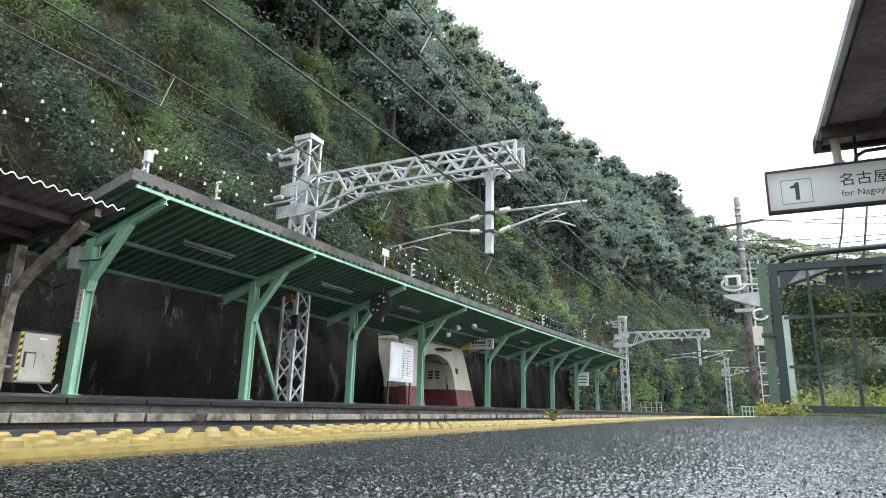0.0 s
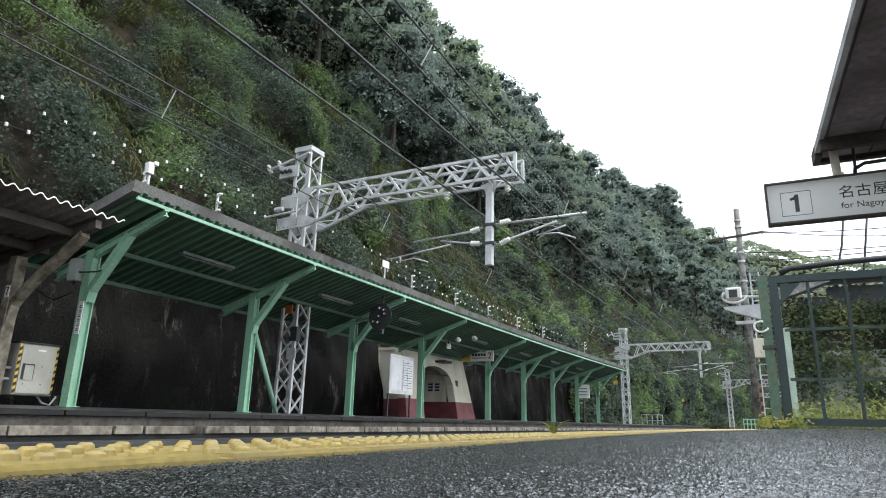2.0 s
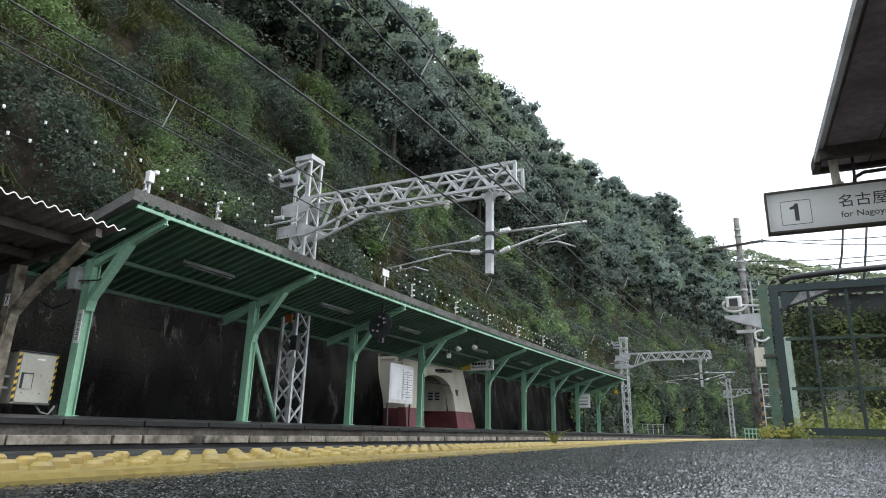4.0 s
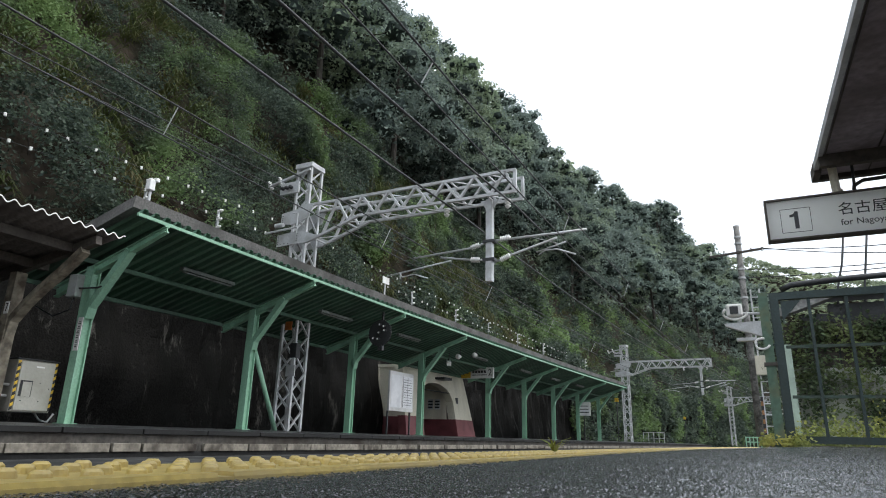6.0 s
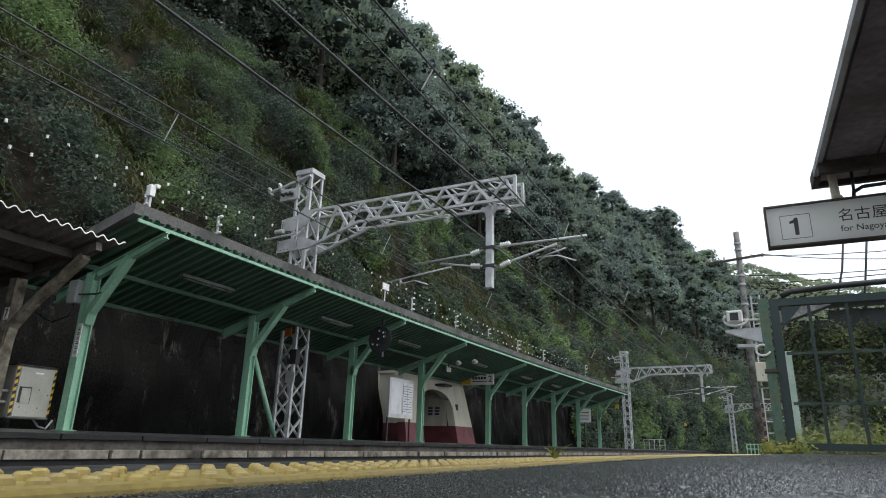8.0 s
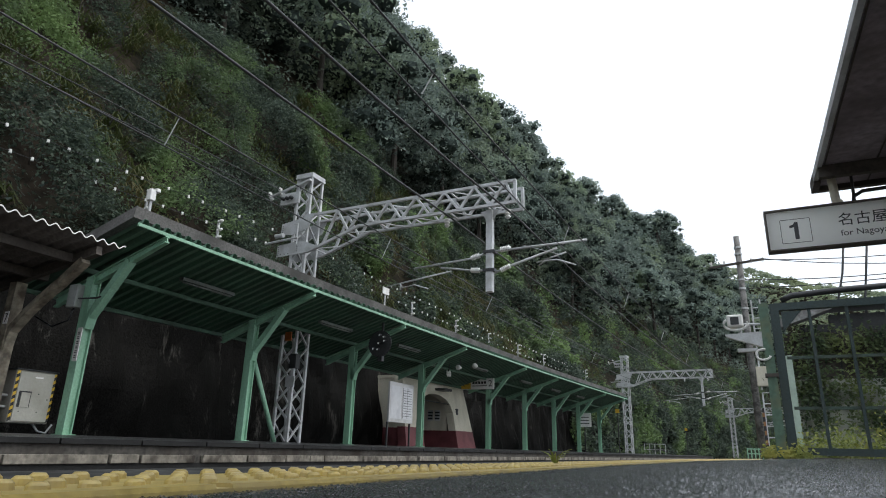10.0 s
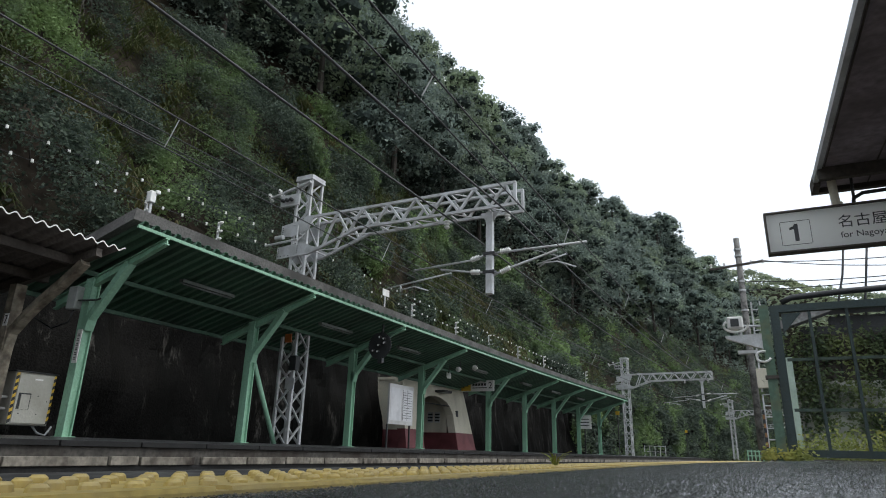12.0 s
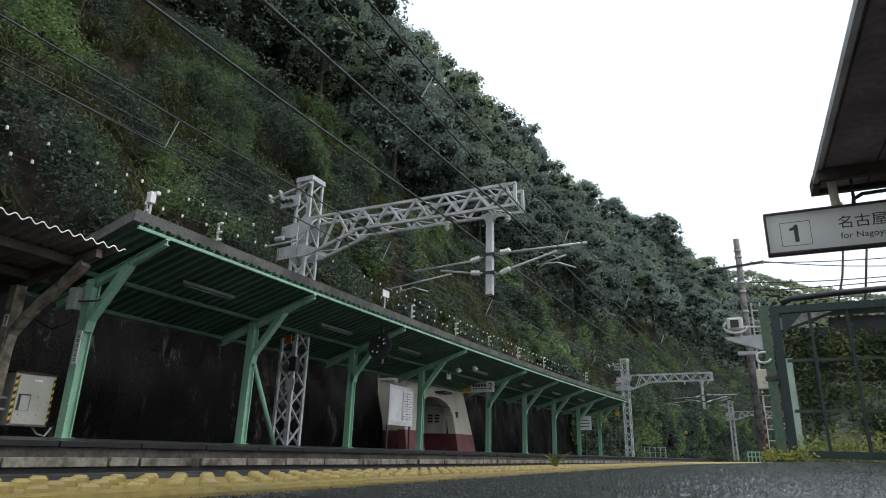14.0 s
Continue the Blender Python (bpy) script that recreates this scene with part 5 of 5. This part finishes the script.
# ---- weed at the platform edge ----
rng3 = np.random.default_rng(3)
weed = thing("weed", along(2.9, -0.79, -0.004), "small green weed growing from a platform joint", "weed")
for k in range(16):
    bm = B()
    a, l = rng3.uniform(0, math.tau), rng3.uniform(0.04, 0.10)
    d = Vector((math.cos(a), math.sin(a), 0))
    pts = [Vector((0, 0, 0)) + d * 0.004, d * l * 0.35 + Vector((0, 0, l * 0.6)), d * l * 0.8 + Vector((0, 0, l * 0.75))]
    s = d.cross(Vector((0, 0, 1))) * 0.005
    rows_ = [(bm.verts.new(p - s * f), bm.verts.new(p + s * f), bm.verts.new(p + Vector((0, 0, 0.002)))) for p, f in zip(pts, (0.7, 1.0, 0.15))]
    for p, q in zip(rows_, rows_[1:]):
        for i in range(3):
            bm.faces.new((p[i], q[i], q[(i + 1) % 3], p[(i + 1) % 3]))
    part("blade", bm, WEEDS, weed)

# ---- tactile paving along the edge ----
tact = thing("tactile_paving", Matrix(), "yellow tactile warning tiles along the platform edge", "tactile paving", kind="structure")


def tactile(gap):
    bm = B()
    box(bm, -0.90, -0.60, 0.0, 0.3, -0.02, 0.001)
    g = 0.028 if gap else 0.0
    vs = []
    for y in (0.0, 0.3 - g):
        vs.append([bm.verts.new((x, y, z)) for x, z in ((-0.601, 0.001), (-0.603, 0.0062), (-0.640, 0.0062), (-0.646, 0.001))])
    for i in range(4):
        bm.faces.new((vs[0][i], vs[0][(i + 1) % 4], vs[1][(i + 1) % 4], vs[1][i]))
    bm.faces.new(vs[0]), bm.faces.new(vs[1][::-1])
    for i in range(4):
        for j in range(5):
            c = (-0.672 - 0.060 * i, 0.03 + 0.06 * j)
            lo = [bm.verts.new((c[0] + 0.0130 * math.cos(k * math.tau / 14), c[1] + 0.0130 * math.sin(k * math.tau / 14), 0.001)) for k in range(14)]
            mid = [bm.verts.new((c[0] + 0.0115 * math.cos(k * math.tau / 14), c[1] + 0.0115 * math.sin(k * math.tau / 14), 0.0085)) for k in range(14)]
            hi = [bm.verts.new((c[0] + 0.0078 * math.cos(k * math.tau / 14), c[1] + 0.0078 * math.sin(k * math.tau / 14), 0.0120)) for k in range(14)]
            for p, q in ((lo, mid), (mid, hi)):
                for k in range(14):
                    bm.faces.new((p[k], p[(k + 1) % 14], q[(k + 1) % 14], q[k]))
            bm.faces.new(hi)
    return bm


full = part("tile", tactile(False), YELLOW, tact, at=along(0.365 - 0.3 * 45))
gapped = part("tile", tactile(True), YELLOW, tact, at=along(0.365))
for k in range(-44, 196):
    u = 0.365 + 0.3 * k
    if k == 0:
        continue
    ob = new("tile", full.data)
    ob.matrix_basis, ob.parent = along(u), tact

# edge stones of the near platform
edge = thing("edge_stones", Matrix(), "row of grey concrete edge slabs along the platform", "kerb", kind="structure")
bm = B()
box(bm, EDGE, -0.905, 0.004, 0.896, -0.10, -0.002)
slab = part("slab", bm, EDGE_STONE, edge, at=along(-13.9), bevel=0.004)
for k in range(1, 83):
    ob = new("slab", slab.data)
    ob.matrix_basis, ob.parent = along(-13.9 + 0.9 * k), edge

# coping and white blocks of the opposite platform
cop = thing("platform_coping", Matrix(), "wet dark stone coping of the opposite platform", "kerb", kind="structure")
bm = B()
box(bm, FAR - 0.45, FAR, 0.0003, 1.1997, 0.0, 0.065)
slab = part("slab", bm, COPING, cop, at=along(-13.8))
for k in range(1, 63):
    ob = new("slab", slab.data)
    ob.matrix_basis, ob.parent = along(-13.8 + 1.2 * k), cop
blocks = thing("white_course", Matrix(), "course of stained white blocks in the platform wall", "kerb", kind="structure")
bm = B()
box(bm, FAR - 0.045, FAR + 0.015, 0.01, 0.99, -0.245, -0.13)
me = part("block", bm, WHITE_STONE, blocks, at=along(-3), bevel=0.006).data
rb = random.Random(4)
u = -2.0
while u < 60:
    w = rb.choice((0.45, 0.7, 1.0, 1.0, 1.4))
    ob = new("block", me)
    ob.matrix_basis = along(u, rb.uniform(-0.008, 0.0), rb.uniform(-0.004, 0.004)) @ Matrix.Diagonal((1, w, 1, 1))
    ob.parent = blocks
    u += w + rb.choice((0.0, 0.0, 0.0, 0.0, 0.03, 0.12))

# the coarse wet asphalt close to the lens: every grain is a small dome of its own height
ASPHALT_GRAIN = material("wet_coarse_asphalt", (0.065, 0.067, 0.072), 0.27, spec=1.0, grain=330, spread=0.85, stain=150, wear=(0.008, 0.0085, 0.0095), bump=0, wetness=0.12)
for m, hi in ((ASPHALT_GRAIN, 0.22), (ASPHALT, 0.14)):   # pale stone grains in black binder
    ramp = m.node_tree.nodes["Color Ramp"].color_ramp
    ramp.elements[0].position, ramp.elements[1].position = 0.50, 0.58
    ramp.elements[0].color, ramp.elements[1].color = (0.006, 0.0064, 0.007, 1), (hi, hi * 1.02, hi * 1.06, 1)
rs4 = np.random.default_rng(21)


def domes(x, y, cell, lowest):
    """Height field of jittered round grains, 0 to 1."""
    table = rs4.uniform(size=(512, 512, 3))
    i, j = np.floor(x / cell).astype(int), np.floor(y / cell).astype(int)
    h = np.zeros(x.shape)
    for di in (-1, 0, 1):
        for dj in (-1, 0, 1):
            q = table[(i + di) % 512, (j + dj) % 512]
            d2 = (x / cell - (i + di + q[..., 0])) ** 2 + (y / cell - (j + dj + q[..., 1])) ** 2
            h = np.maximum(h, (lowest + (1 - lowest) * q[..., 2] ** 2) * (1 - d2 / 0.62))
    return h


reach = [0.34]
while reach[-1] < 9.0:
    reach.append(reach[-1] + max(0.0018, 0.0062 * reach[-1] ** 1.2))
way = np.radians(np.arange(-14, 60, 0.062))
RR, AA = np.meshgrid(np.array(reach), way, indexing="ij")
UU, OO = RR * np.cos(AA), -RR * np.sin(AA)
base = 0.05 * np.clip((UU - 1.5) / 8, 0, 1) ** 2 * (3 - 2 * np.clip((UU - 1.5) / 8, 0, 1)) * np.clip((OO + 0.6) / 1.4, 0, 1) ** 2 * (3 - 2 * np.clip((OO + 0.6) / 1.4, 0, 1)) + 0.012 * np.maximum(0, OO)
base -= 0.004 * np.clip((-0.3 - OO) / 0.26, 0, 1)
coarse = np.clip(RR / 0.8, 1, 3.5)
ZZ = base - 0.0004 + coarse * (0.0021 * domes(OO, UU, 0.0034, 0.1) + 0.0012 * domes(OO, UU, 0.0075, 0.0)) + 0.0014 * domes(OO, UU, 0.028, 0.0)
n_r, n_a = RR.shape
idx = np.arange(n_r * n_a).reshape(n_r, n_a)
quads = np.stack([idx[:-1, :-1], idx[:-1, 1:], idx[1:, 1:], idx[1:, :-1]], -1).reshape(-1, 4)
quads = quads[(OO.ravel()[quads] > -0.597).all(1)]
kept, quads = np.unique(quads, return_inverse=True)
quads = quads.reshape(-1, 4)
V = np.stack([OO.ravel(), UU.ravel(), ZZ.ravel()], -1)[kept]
me = bpy.data.meshes.new("asphalt_aggregate")
me.vertices.add(len(V))
me.vertices.foreach_set("co", V.ravel())
me.loops.add(quads.size)
me.loops.foreach_set("vertex_index", quads.ravel())
me.polygons.add(len(quads))
me.polygons.foreach_set("loop_start", np.arange(len(quads)) * 4)
me.polygons.foreach_set("loop_total", np.full(len(quads), 4))
me.update()
me.validate()
me.materials.append(ASPHALT_GRAIN)
tagged(new("asphalt_aggregate", me), "wet dark stone grains in the asphalt surface", "gravel", kind="stuff")


def motions():
    """Nothing in the place moves but the camera."""


motions()
